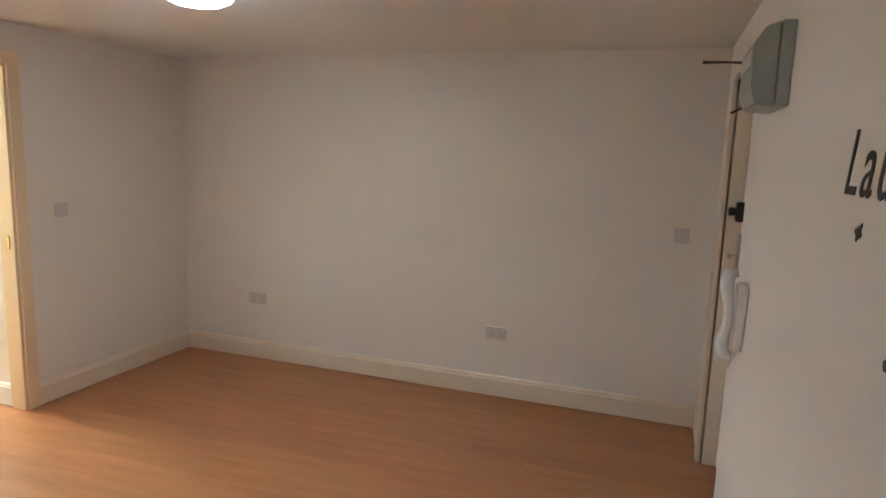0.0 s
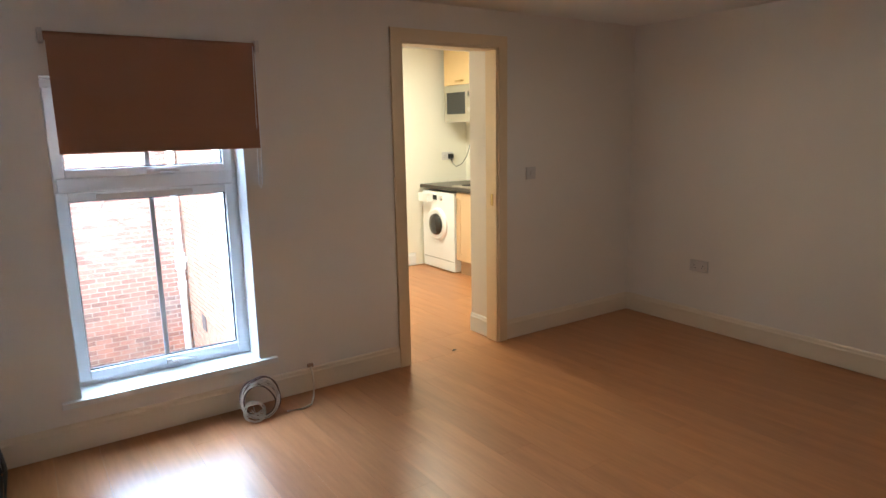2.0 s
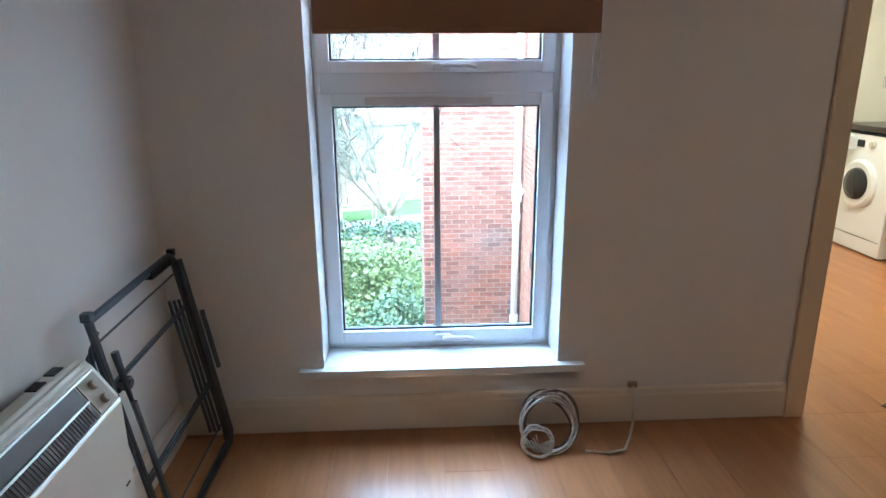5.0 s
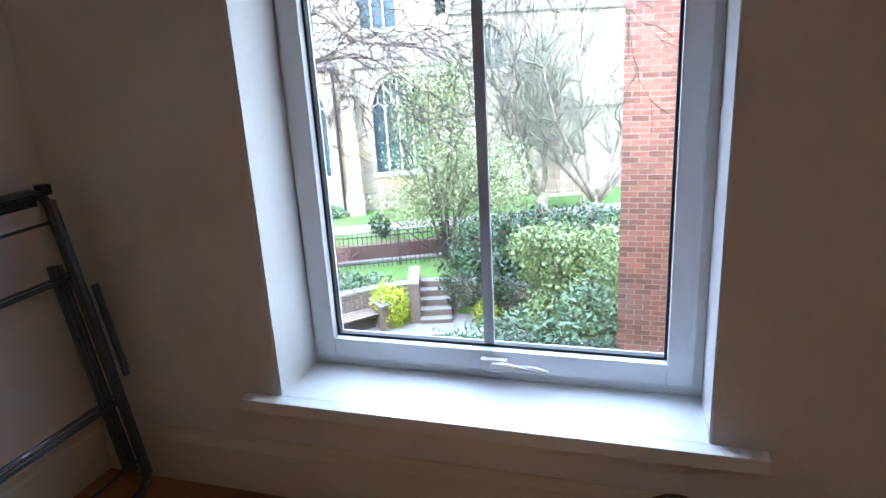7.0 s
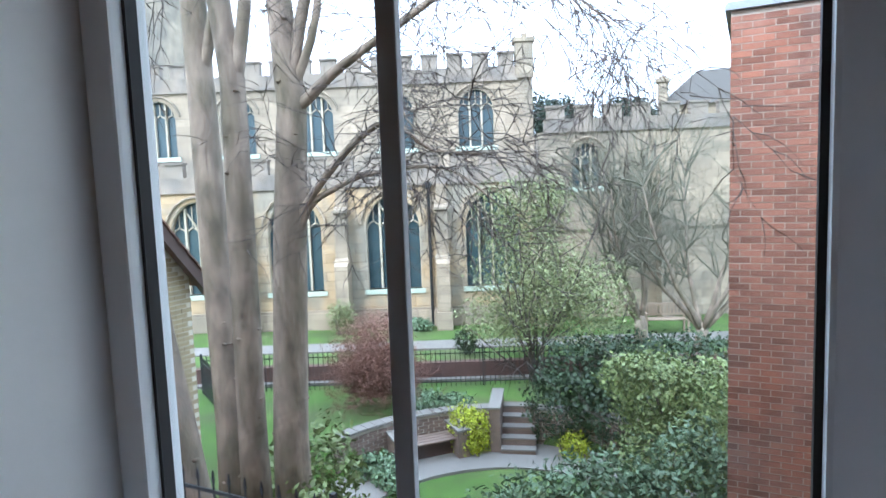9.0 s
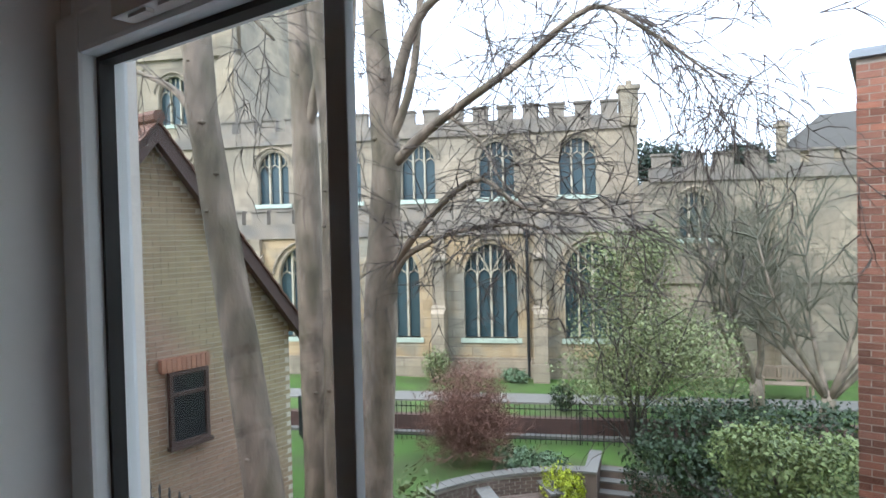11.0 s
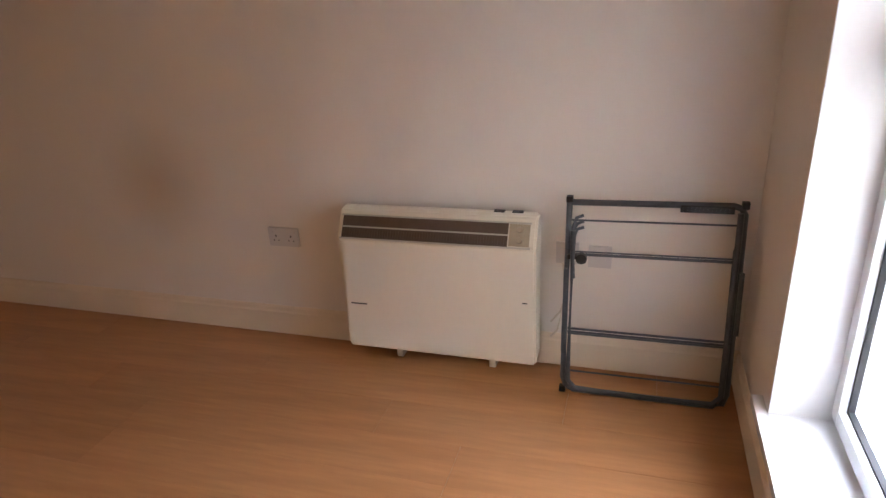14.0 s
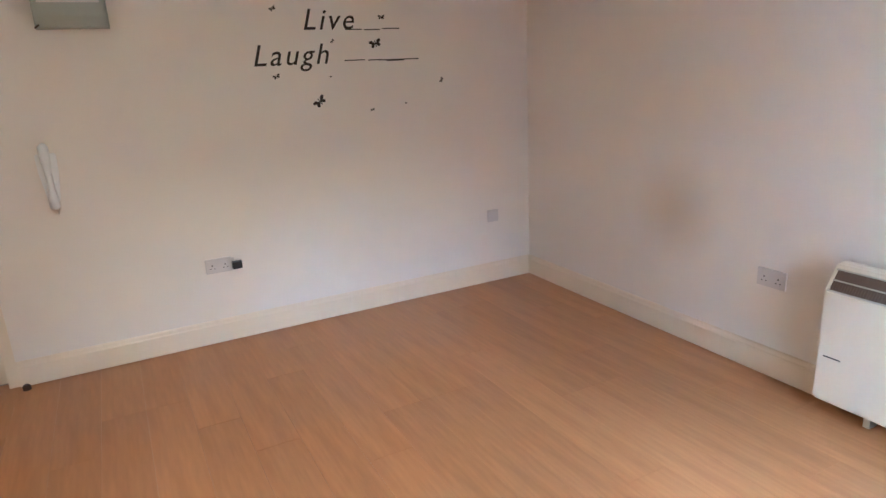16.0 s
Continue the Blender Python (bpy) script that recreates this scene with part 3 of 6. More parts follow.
for k in range(2):
    part("top_slot", boxes((0.055, 0.078, H1 - 0.17 + 0.07 * k, H1 - 0.13 + 0.07 * k, HZ1 + 0.0005, HZ1 + 0.004)), BLACK, heater)

part("side_terminal", boxes((0.012, 0.048, H0 - 0.022, H0 + 0.01, 0.50, 0.635), bevel=0.004), mat("tan_plastic", (0.36, 0.22, 0.12), 0.5), heater, "tan plastic terminal cover")
part("side_seam", boxes((0.044, 0.0475, H0 - 0.0012, H0 + 0.002, 0.10, 0.60)), GRILLE, heater)

lead = thing("heater_cable", (XW, 3.16, 0.3), "white flex hanging from the spur beside the heater", "cable")
bm = bmesh.new()
tube(bm, [(0.012, 0.02, 0.16), (0.02, 0.025, 0.06), (0.03, 0.0, -0.04), (0.05, -0.035, -0.08)], 0.004, 6)
tube(bm, [(0.012, 0.005, 0.16), (0.025, 0.015, 0.02), (0.04, -0.01, -0.12), (0.06, -0.035, -0.14)], 0.004, 6)
part("flex", bm, CABLE, lead)

# ---- clothes airer, folded and leaning on the wall ----
airer = thing("clothes_airer", (XW + 0.182, 3.477, 0.0), "folded grey metal clothes airer leaning on the wall", "clothes airer")
AH, AW = 0.738, 0.575
lean = math.atan2(0.125, AH)


def lp(x, y, z):
    """A point of the leaning frame: x out of it, y along it, z up it."""
    z = z * (1 + 0.02 * (y - 0.29))
    return (-z * math.sin(lean) + x * math.cos(lean), y, z * math.cos(lean) + x * math.sin(lean))


y0, y1 = -AW / 2, AW / 2
bm = bmesh.new()
rr = 0.04
tube(bm, [lp(0, y0, AH), lp(0, y0, rr + 0.02), lp(0, y0 + 0.012, 0.022), lp(0, y0 + rr, 0.012), lp(0, y1 - rr, 0.012), lp(0, y1 - 0.012, 0.022), lp(0, y1, rr + 0.02), lp(0, y1, AH - 0.03), lp(0, y1 - 0.01, AH - 0.008), lp(0, y1 - 0.035, AH), lp(0, y0, AH)], 0.0115, 8)
part("outer_frame", bm, GREYMETAL, airer)
bm = bmesh.new()
tube(bm, [lp(0.026, y0 + 0.02, AH - 0.1), lp(0.026, y0 + 0.02, 0.06), lp(0.024, y0 + 0.05, 0.028), lp(0.024, y1 - 0.05, 0.028), lp(0.026, y1 - 0.02, 0.06), lp(0.026, y1 - 0.015, AH - 0.12), lp(0.026, y1 - 0.015, AH - 0.02)], 0.0105, 8)
part("inner_frame", bm, GREYMETAL, airer)
for off, top_, low_ in ((-0.018, AH - 0.05, 0.50), (-0.034, AH - 0.075, 0.47), (-0.050, AH - 0.10, 0.44)):
    bm = bmesh.new()
    tube(bm, [lp(off, y0 + 0.02, low_), lp(off, y0 + 0.012, low_ + 0.06), lp(off, y0 + 0.012, top_ - 0.05), lp(off, y0 + 0.025, top_ - 0.01), lp(off, y0 + 0.05, top_)], 0.006, 8)
    part("folded_wing", bm, GREYMETAL, airer)
    bm = bmesh.new()
    tube(bm, [lp(off, y1 - 0.012, AH - 0.16), lp(off, y1 - 0.012, 0.06)], 0.006, 8)
    part("folded_wing", bm, GREYMETAL, airer)
for h, r in ((0.672, 0.0035), (0.555, 0.003), (0.545, 0.0055), (0.255, 0.0045), (0.243, 0.0045), (0.235, 0.003), (0.085, 0.0035)):
    bm = bmesh.new()
    tube(bm, [lp(-0.004, y0 + 0.01, h), lp(-0.004, y1 - 0.01, h)], r, 6)
    part("rail", bm, GREYMETAL, airer)
for a, b in ((0.18, 0.50), (0.30, 0.52)):
    bm = bmesh.new()
    tube(bm, [lp(0.042, y0 + 0.0 if a < 0.2 else y1 + 0.004, a), lp(0.042, y0 + 0.0 if a < 0.2 else y1 + 0.004, b)], 0.0085, 6)
    part("brace", bm, GREYMETAL, airer)
bm = bmesh.new()
box(bm, -0.012, 0.012, 0.085, 0.255, -0.012, 0.014, bevel=0.003)
for k in range(12):
    box(bm, 0.0125, 0.015, 0.092 + k * 0.0132, 0.098 + k * 0.0132, -0.010, 0.008)
bmesh.ops.translate(bm, verts=bm.verts, vec=Vector(lp(0.0, 0.17, AH - 0.012)) - Vector((0, 0.17, 0)))
part("clip", bm, BLACK, airer, "black ribbed plastic clip")
for y, z in ((y0, AH + 0.008), (y1, AH + 0.008), (y0, 0.004)):
    bm = boxes((-0.012, 0.012, y - 0.012, y + 0.012, -0.012, 0.012), bevel=0.004)
    bmesh.ops.translate(bm, verts=bm.verts, vec=(lp(0, 0, z)[0], 0, max(lp(0, 0, z)[2], 0.012)))
    part("end_cap", bm, BLACK, airer)
bm = bmesh.new()
lathe(bm, [(0.02, 0), (0.02, 0.02), (0.012, 0.026)], lp(0.0, y0 + 0.05, 0.535), "x", 14)
box(bm, lp(0.004, 0, 0.53)[0] - 0.01, lp(0.004, 0, 0.53)[0] + 0.012, y0, y0 + 0.06, 0.518, 0.534, bevel=0.003)
part("hinge", bm, BLACK, airer)

# ---- coil of cable by the skirting ----
coil = thing("cable_coil", (1.155, 3.62, 0.0), "coil of white aerial cable leaning on the skirting", "cable")
rng = random.Random(12)
bm, dark_ = bmesh.new(), bmesh.new()
for turn in range(13):
    small = turn > 9
    r = rng.uniform(0.050, 0.060) if small else rng.uniform(0.088, 0.112)
    cx = rng.uniform(-0.062, -0.05) if small else rng.gauss(0, 0.008)
    lean_ = rng.uniform(0.40, 0.55) if small else rng.uniform(0.45, 0.85)
    base_ = rng.uniform(-0.045, -0.02) if small else rng.uniform(-0.01, 0.02)
    ring, twist = [], rng.uniform(0, 6.28)
    for k in range(33):
        a = k / 32 * 2 * math.pi
        rr_ = r * (1 + 0.05 * math.sin(2 * a + twist))
        h_ = rr_ + rr_ * math.sin(a)
        ring.append((cx + rr_ * math.cos(a), base_ + h_ * math.sin(lean_), 0.006 + h_ * math.cos(lean_) + 0.004 * math.sin(3 * a + twist)))
    # every other large turn is dark brown, colouring in the coil's shadow
    tube(dark_ if turn % 2 and not small else bm, ring, 0.0036, 6)
for k in range(5):
    a = rng.uniform(-0.6, 0.2)
    tube(bm, [(-0.10 + 0.01 * k, 0.0, 0.03 + 0.012 * k), (-0.055, -0.02, 0.05 + 0.02 * a), (-0.01, -0.012, 0.02 + 0.01 * k)], 0.0034, 6)
part("coiled_cable", bm, CABLE, coil, smooth=True, kind="stuff")
part("brown_shadow_turns", dark_, mat("brown_shadow_turns", (0.13, 0.075, 0.05), 0.5), coil, "dark brown turns of cable, coloured for the shadow in the coil", smooth=True, kind="stuff")
bm = bmesh.new()
tube(bm, [(0.12, 0.0, 0.006), (0.20, -0.02, 0.006), (0.26, -0.01, 0.012), (0.29, 0.03, 0.035), (0.32, 0.09, 0.07), (0.34, 0.15, 0.115), (0.345, 0.188, 0.155)], 0.0055, 8)
part("loose_end", bm, CABLE, coil, smooth=True)
part("cable_outlet", boxes((0.328, 0.362, 0.182, 0.199, 0.15, 0.17), bevel=0.004), mat("tan_outlet", (0.36, 0.24, 0.16), 0.5), coil)

# ---- consumer unit, entry phone ----
cu = thing("fuse_box", (2.47, YS, 1.90), "grey plastic fuse box mounted high on the wall", "fuse box")
part("back_tray", boxes((-0.13, 0.19, 0.0, 0.035, -0.115, 0.12), bevel=0.006), GREYBOX, cu)
bm = bmesh.new()
prism(bm, [(0.036, -0.115), (0.085, -0.11), (0.10, -0.06), (0.10, 0.06), (0.075, 0.105), (0.036, 0.118)], "x", -0.12, 0.18)
bmesh.ops.bevel(bm, geom=bm.edges[:], offset=0.004, segments=2, affect="EDGES")
part("cover", bm, GREYBOX, cu)
bm = boxes((-0.10, 0.16, 0.1005, 0.104, 0.0, 0.045))
part("breaker_window", bm, PLASTIC, cu)
bm = bmesh.new()
tube(bm, [(0.17, 0.10, 0.045), (0.19, 0.15, 0.05), (0.20, 0.22, 0.052)], [0.005, 0.004, 0.006], 6)
part("flap_arm", bm, TIMBER, cu)
bm = bmesh.new()
tube(bm, [(0.17, 0.09, -0.10), (0.185, 0.12, -0.115)], 0.004, 6)
part("flap_hinge", bm, TIMBER, cu)

phone = thing("entry_phone", (2.735, YS, 1.085), "white entry phone handset on its wall bracket", "entry phone")
bm = bmesh.new()
prism(bm, [(-0.046, 0.115), (0.046, 0.115), (0.044, 0.02), (0.026, -0.125), (-0.026, -0.125), (-0.044, 0.02)], "y", 0.001, 0.032)
bmesh.ops.bevel(bm, geom=bm.edges[:], offset=0.005, segments=2, affect="EDGES")
part("base", bm, WHITEGOODS, phone)
bm = bmesh.new()
tube(bm, [(0.0, 0.035, 0.155), (0.0, 0.062, 0.15), (0.0, 0.07, 0.11), (0.0, 0.055, 0.03), (0.0, 0.055, -0.04), (0.0, 0.07, -0.10), (0.0, 0.06, -0.145), (0.0, 0.034, -0.15)], [0.016, 0.024, 0.024, 0.017, 0.017, 0.024, 0.024, 0.016], 12)
part("handset", bm, WHITEGOODS, phone, smooth=True)
bm = bmesh.new()
tube(bm, [(0.0, 0.03, -0.155), (-0.01, 0.04, -0.19), (-0.015, 0.03, -0.16), (-0.02, 0.02, -0.13)], 0.003, 6)
part("cord", bm, PLASTIC, phone)

stop = thing("door_stop", (SX - 0.03, 0.05, 0.0), "small dark door stop on the floor by the doorway", "door stop")
bm = bmesh.new()
lathe(bm, [(0.02, 0), (0.02, 0.018), (0.013, 0.028)], (0, 0, 0), "z", 14)
part("rubber", bm, TIMBER, stop)


# ---- wall stickers ----
def lettering(body, x, z, size, shear=0.25, gap=1.0):
    cu_ = bpy.data.curves.new("lettering", "FONT")
    cu_.body, cu_.size, cu_.shear, cu_.space_character = body, size, shear, gap
    cu_.extrude, cu_.offset, cu_.resolution_u = 0.0005, 0.0004, 3
    tmp = bpy.data.objects.new("lettering", cu_)
    scene.collection.objects.link(tmp)
    dg = bpy.context.evaluated_depsgraph_get()
    me = bpy.data.meshes.new_from_object(tmp.evaluated_get(dg))
    bpy.data.objects.remove(tmp)
    me.materials.clear()
    me.materials.append(DECAL)
    ob = new("word", me)
    ob.matrix_basis = Matrix.Translation((x, YS + 0.001, z)) @ Euler((radians(90), 0, radians(180))).to_matrix().to_4x4()
    return ob


st = thing("wall_sticker", (0, 0, 0), "black script wall sticker lettering, partly peeled, on the white wall", "wall sticker")
for words, x, z, size in (("Live", 1.36, 1.765, 0.165), ("Laugh", 1.665, 1.575, 0.165)):
    lettering(words, x, z, size, 0.3, 1.18).parent = st
bm = bmesh.new()
for x0_, x1_, z_ in ((1.15, 1.045, 1.763), (1.03, 0.93, 1.760), (0.915, 0.80, 1.765), (1.17, 1.04, 1.588), (1.02, 0.93, 1.585), (0.95, 0.68, 1.583), (0.90, 0.78, 1.578)):
    box(bm, x1_ - 0.05, x0_ - 0.05, 0.0006, 0.0018, z_ - 0.003, z_ + 0.003)
part("small_print", bm, DECAL, st, kind="stuff")


def butterfly(x, z, size, spin):
    bm = bmesh.new()
    for s in (-1, 1):
        ring = [(0.05, 0), (0.45, 0.5), (0.9, 0.55), (1.0, 0.25), (0.6, 0.0), (0.8, -0.35), (0.5, -0.6), (0.1, -0.15)]
        prism(bm, [(s * a * size, b * size) for a, b in ring], "y", 0.0006, 0.0016)
    prism(bm, [(-0.08 * size, -0.5 * size), (0.08 * size, -0.5 * size), (0.05 * size, 0.55 * size), (-0.05 * size, 0.55 * size)], "y", 0.0006, 0.0022)
    ob = part("butterfly_sticker", bm, DECAL)
    ob.matrix_basis = Matrix.Translation((x, YS, z)) @ Euler((0, radians(spin), 0)).to_matrix().to_4x4()
    return tagged(ob, "small black butterfly wall sticker", "wall sticker", "butterfly stickers on the wall")


for x, z, s_, a in ((1.33, 1.36, 0.042, 40), (0.95, 1.68, 0.04, 15), (1.57, 1.515, 0.022, 20), (0.51, 1.445, 0.018, 60), (1.0, 1.29, 0.014, 10), (0.77, 1.315, 0.008, 0), (1.22, 1.70, 0.014, 50), (0.90, 1.83, 0.022, 0), (1.55, 1.88, 0.02, 30), (1.25, 1.50, 0.008, 0)):
    butterfly(x - 0.035, z, s_, a)

# ---- ceiling fittings ----
fit_ = thing("ceiling_light", (2.57, 2.20, ZC), "round white glass ceiling light, switched on", "ceiling light")
bm = bmesh.new()
lathe(bm, [(0.155, 0), (0.155, -0.02), (0.148, -0.028)], (0, 0, 0), "z", 36)
part("rim", bm, PLASTIC, fit_)
bm = bmesh.new()
lathe(bm, [(0.146, -0.028), (0.135, -0.045), (0.10, -0.062), (0.05, -0.072), (0.004, -0.075)], (0, 0, 0), "z", 36)
part("dome", bm, DOME, fit_, "glowing white glass dome", smooth=True)
det = thing("smoke_detector", (2.30, 2.66, ZC), "round white smoke detector on the ceiling", "smoke detector")
bm = bmesh.new()
lathe(bm, [(0.055, 0), (0.055, -0.012), (0.045, -0.03), (0.02, -0.036)], (0, 0, 0), "z", 24)
part("body", bm, PLASTIC, det)

# ---- kitchen ----
kl = thing("ceiling_light", (3.0, 5.35, KZ), "square white kitchen ceiling light, switched on", "ceiling light")
part("diffuser", boxes((-0.3, 0.3, -0.3, 0.3, -0.025, 0), bevel=0.006), emissive("lit_diffuser", (1.0, 0.93, 0.78), 0.7), kl)
wm = thing("washing_machine", (3.93, 6.055, 0), "white front-loading washing machine under the worktop", "washing machine")
part("cabinet", boxes((0, 0.58, -0.30, 0.30, 0.012, 0.85), bevel=0.008), WHITEGOODS, wm)
bm = bmesh.new()
lathe(bm, [(0.175, 0.0), (0.175, -0.02), (0.155, -0.035), (0.115, -0.03)], (0, 0.0, 0.50), "x", 32)
dr = part("door", bm, WHITEGOODS, wm, smooth=False)
bm = bmesh.new()
lathe(bm, [(0.118, -0.028), (0.11, -0.05), (0.06, -0.062), (0.01, -0.064)], (0, 0, 0.50), "x", 32)
part("glass_bowl", bm, DARKGLASS, dr, smooth=True)
part("detergent_drawer", boxes((-0.075, 0.001, 0.10, 0.27, 0.735, 0.825), bevel=0.003), WHITEGOODS, wm)
part("display", boxes((-0.007, 0.0, 0.02, 0.09, 0.76, 0.81), bevel=0.002), BLACK, wm)
bm = bmesh.new()
lathe(bm, [(0.026, 0), (0.024, -0.02), (0.02, -0.024)], (0, -0.07, 0.785), "x", 20)
part("dial", bm, PLASTIC, wm)
part("kick_seam", boxes((-0.0015, 0.0, -0.28, 0.28, 0.118, 0.122)), BLACK, wm)


def base_unit(y0_, y1_):
    u = thing("base_cabinet", (3.94, (y0_ + y1_) / 2, 0), "pale beech kitchen base cabinet with a bar handle", "cabinet", "kitchen base cabinets")
    w_ = (y1_ - y0_) / 2
    part("carcass", boxes((0.02, 0.60, -w_, w_, 0.15, 0.868)), CABINET, u)
    part("plinth", boxes((0.05, 0.07, -w_, w_, 0, 0.148)), mat("plinth_beech", (0.45, 0.30, 0.17), 0.5), u)
    d_ = part("door", boxes((0, 0.018, -w_ + 0.002, w_ - 0.002, 0.155, 0.862), bevel=0.002), CABINET, u)
    part("door_frame", boxes((-0.005, 0, -w_ + 0.004, -w_ + 0.07, 0.157, 0.86), (-0.005, 0, w_ - 0.07, w_ - 0.004, 0.157, 0.86), (-0.005, 0, -w_ + 0.07, w_ - 0.07, 0.157, 0.225), (-0.005, 0, -w_ + 0.07, w_ - 0.07, 0.79, 0.86)), CABINET, d_)
    bm_ = bmesh.new()
    tube(bm_, [(-0.002, w_ - 0.04, 0.80), (-0.03, w_ - 0.04, 0.795), (-0.03, w_ - 0.04, 0.65), (-0.002, w_ - 0.04, 0.645)], 0.006, 8)
    part("handle", bm_, STEEL, d_)


base_unit(5.13, 5.73)
base_unit(4.52, 5.12)
wt = thing("worktop", (3.91, 5.4, 0.874), "dark speckled kitchen worktop", "worktop")
part("slab", boxes((0, 0.655, -0.90, 0.978, 0, 0.04), bevel=0.006), WORKTOP, wt)
hob = thing("hob", (4.21, 5.55, 0.9145), "black electric hob set on the worktop", "hob")
part("plate", boxes((-0.25, 0.25, -0.28, 0.28, 0, 0.012), bevel=0.003), STEEL, hob)
for a, b in ((-0.12, -0.14), (-0.12, 0.14), (0.12, -0.14), (0.12, 0.14)):
    bm = bmesh.new()
    lathe(bm, [(0.085, 0.012), (0.085, 0.022), (0.07, 0.024)], (a, b, 0), "z", 24)
    part("hotplate", bm, BLACK, hob)
OVEN = mat("beige_steel", (0.40, 0.36, 0.28), 0.42, metal=0.35, spread=0.05)
mw = thing("microwave", (4.20, 5.99, 1.575), "stainless steel built-in microwave under the wall cabinet", "microwave")
part("housing", boxes((0, 0.36, -0.30, 0.30, 0, 0.385), bevel=0.004), OVEN, mw)
part("side_panel", boxes((0.0, 0.36, -0.312, -0.301, 0, 0.385)), BLACK, mw)
fr_ = part("trim", boxes((-0.012, 0.0, -0.27, 0.27, 0.045, 0.35), bevel=0.004), OVEN, mw)
part("door_glass", boxes((-0.018, -0.0125, -0.10, 0.23, 0.085, 0.31), bevel=0.003), DARKGLASS, mw)
part("display", boxes((-0.018, -0.0125, -0.22, -0.15, 0.26, 0.31)), BLACK, mw)
bm = bmesh.new()
lathe(bm, [(0.024, -0.0125), (0.022, -0.032), (0.018, -0.034)], (0, -0.185, 0.13), "x", 20)
part("knob", bm, STEEL, mw)
for y in (5.99, 5.38):
    wc = thing("wall_cabinet", (4.20, y, 1.962), "pale beech kitchen wall cabinet with a small bar handle", "cabinet", "kitchen wall cabinets")
    part("carcass", boxes((0.02, 0.36, -0.30, 0.30, 0, 0.42)), CABINET, wc)
    d_ = part("door", boxes((0, 0.019, -0.298, 0.298, 0.002, 0.418), bevel=0.002), mat("front_beech", (0.68, 0.48, 0.22), 0.45, spread=0.06), wc)
    bm = bmesh.new()
    tube(bm, [(0, 0.06, 0.04), (-0.028, 0.055, 0.04), (-0.028, -0.055, 0.04), (0, -0.06, 0.04)], 0.006, 8)
    part("handle", bm, BRASS, d_)
wall_plate("wall_socket", (4.30, KY1, 1.205), 0, 0.146, 0.086, "white kitchen wall socket with a black plug", "socket")
kp = thing("plug", (4.33, KY1, 1.20), "black microwave plug in the wall socket, cable hanging from it", "plug")
part("body", boxes((-0.026, 0.026, -0.05, -0.0145, -0.026, 0.03), bevel=0.006), BLACK, kp)
bm = bmesh.new()
tube(bm, [(0.0, -0.045, -0.025), (0.01, -0.05, -0.08), (0.05, -0.06, -0.115), (0.10, -0.10, -0.09), (0.13, -0.16, 0.0), (0.13, -0.22, 0.12), (0.10, -0.30, 0.25), (0.06, -0.34, 0.33), (0.06, -0.36, 0.375)], 0.0045, 6)
part("cable", bm, BLACK, kp, smooth=True)

leaf = part("dead_leaf", boxes((-0.018, 0.018, -0.010, 0.010, 0.0005, 0.004), bevel=0.0015), TIMBER)
leaf.matrix_basis = pose(2.57, 3.86, 0, 0, 0, 30)
tagged(leaf, "tiny brown dead leaf on the laminate floor", "leaf")

# ---- laminate boards ----
rng = random.Random(4)
PW, PL = 0.193, 1.285
shared = {}


def board(x0_, x1_, y0_, y1_):
    key = (round(x1_ - x0_, 3), round(y1_ - y0_, 3))
    if key not in shared:
        w_, l_ = key
        bm_ = boxes((0.0004, w_ - 0.0004, 0.0005, l_ - 0.0005, -0.008, 0))
        me_ = bpy.data.meshes.new("plank")
        bm_.to_mesh(me_)
        bm_.free()
        me_.materials.append(LAMINATE)
        shared[key] = me_
    ob_ = new("plank", shared[key])
    ob_.matrix_basis = Matrix.Translation((x0_, y0_, 0))
    ob_.parent = floor


x = XW
i = 0
while x < XE - 0.01:
    x1_ = min(x + PW, XE)
    bottom = -0.08 if SX < x < 3.7 else 0.0
    zones = [(bottom, YN)]
    y = bottom - rng.choice((0.0, 0.32, 0.64, 0.96))
    while y < YN:
        a, b = max(y, bottom), min(y + PL, YN)
        if b - a > 0.02:
            board(x, x1_, a, b)
        y += PL
    x, i = x1_, i + 1
x = DX0
while x < DX1 - 0.01:
    x1_ = min(x + PW, DX1)
    board(x, x1_, YN, YO)
    x = x1_
x = KX0
while x < KX1 - 0.01:
    x1_ = min(x + PW, KX1)
    y = YO - rng.choice((0.1, 0.5, 0.9))
    while y < KY1:
        a, b = max(y, YO), min(y + PL, KY1)
        if b - a > 0.02:
            board(x, x1_, a, b)
        y += PL
    x = x1_

# ---- outdoors ----
GZ, LZ, CZ = -3.8, -4.2, -4.9      # church ground, lawn, sunken court
CA = radians(25)
CU = Vector((math.cos(CA), math.sin(CA), 0))
CN = Vector((CU.y, -CU.x, 0))
CO = Vector((-10.0, 21.45, 0))
CX, CY, CR = -2.32, 12.36, 4.15    # the court's round wall


def from_church(x, y):
    d = Vector((x, y, 0)) - CO
    return d.dot(CU), d.dot(CN)


def ground_height(x, y):
    u, w = from_church(x, y)
    if w < 4.55:
        return GZ
    if abs(math.degrees(math.atan2(y - CY, x - CX)) - 107) < 8 and math.hypot(x - CX, y - CY) < CR + 0.45:
        return CZ
    if math.hypot(x - CX, y - CY) < CR - 0.06 or (abs(x - CX) < 3.6 and y < CY):
        return CZ
    return LZ


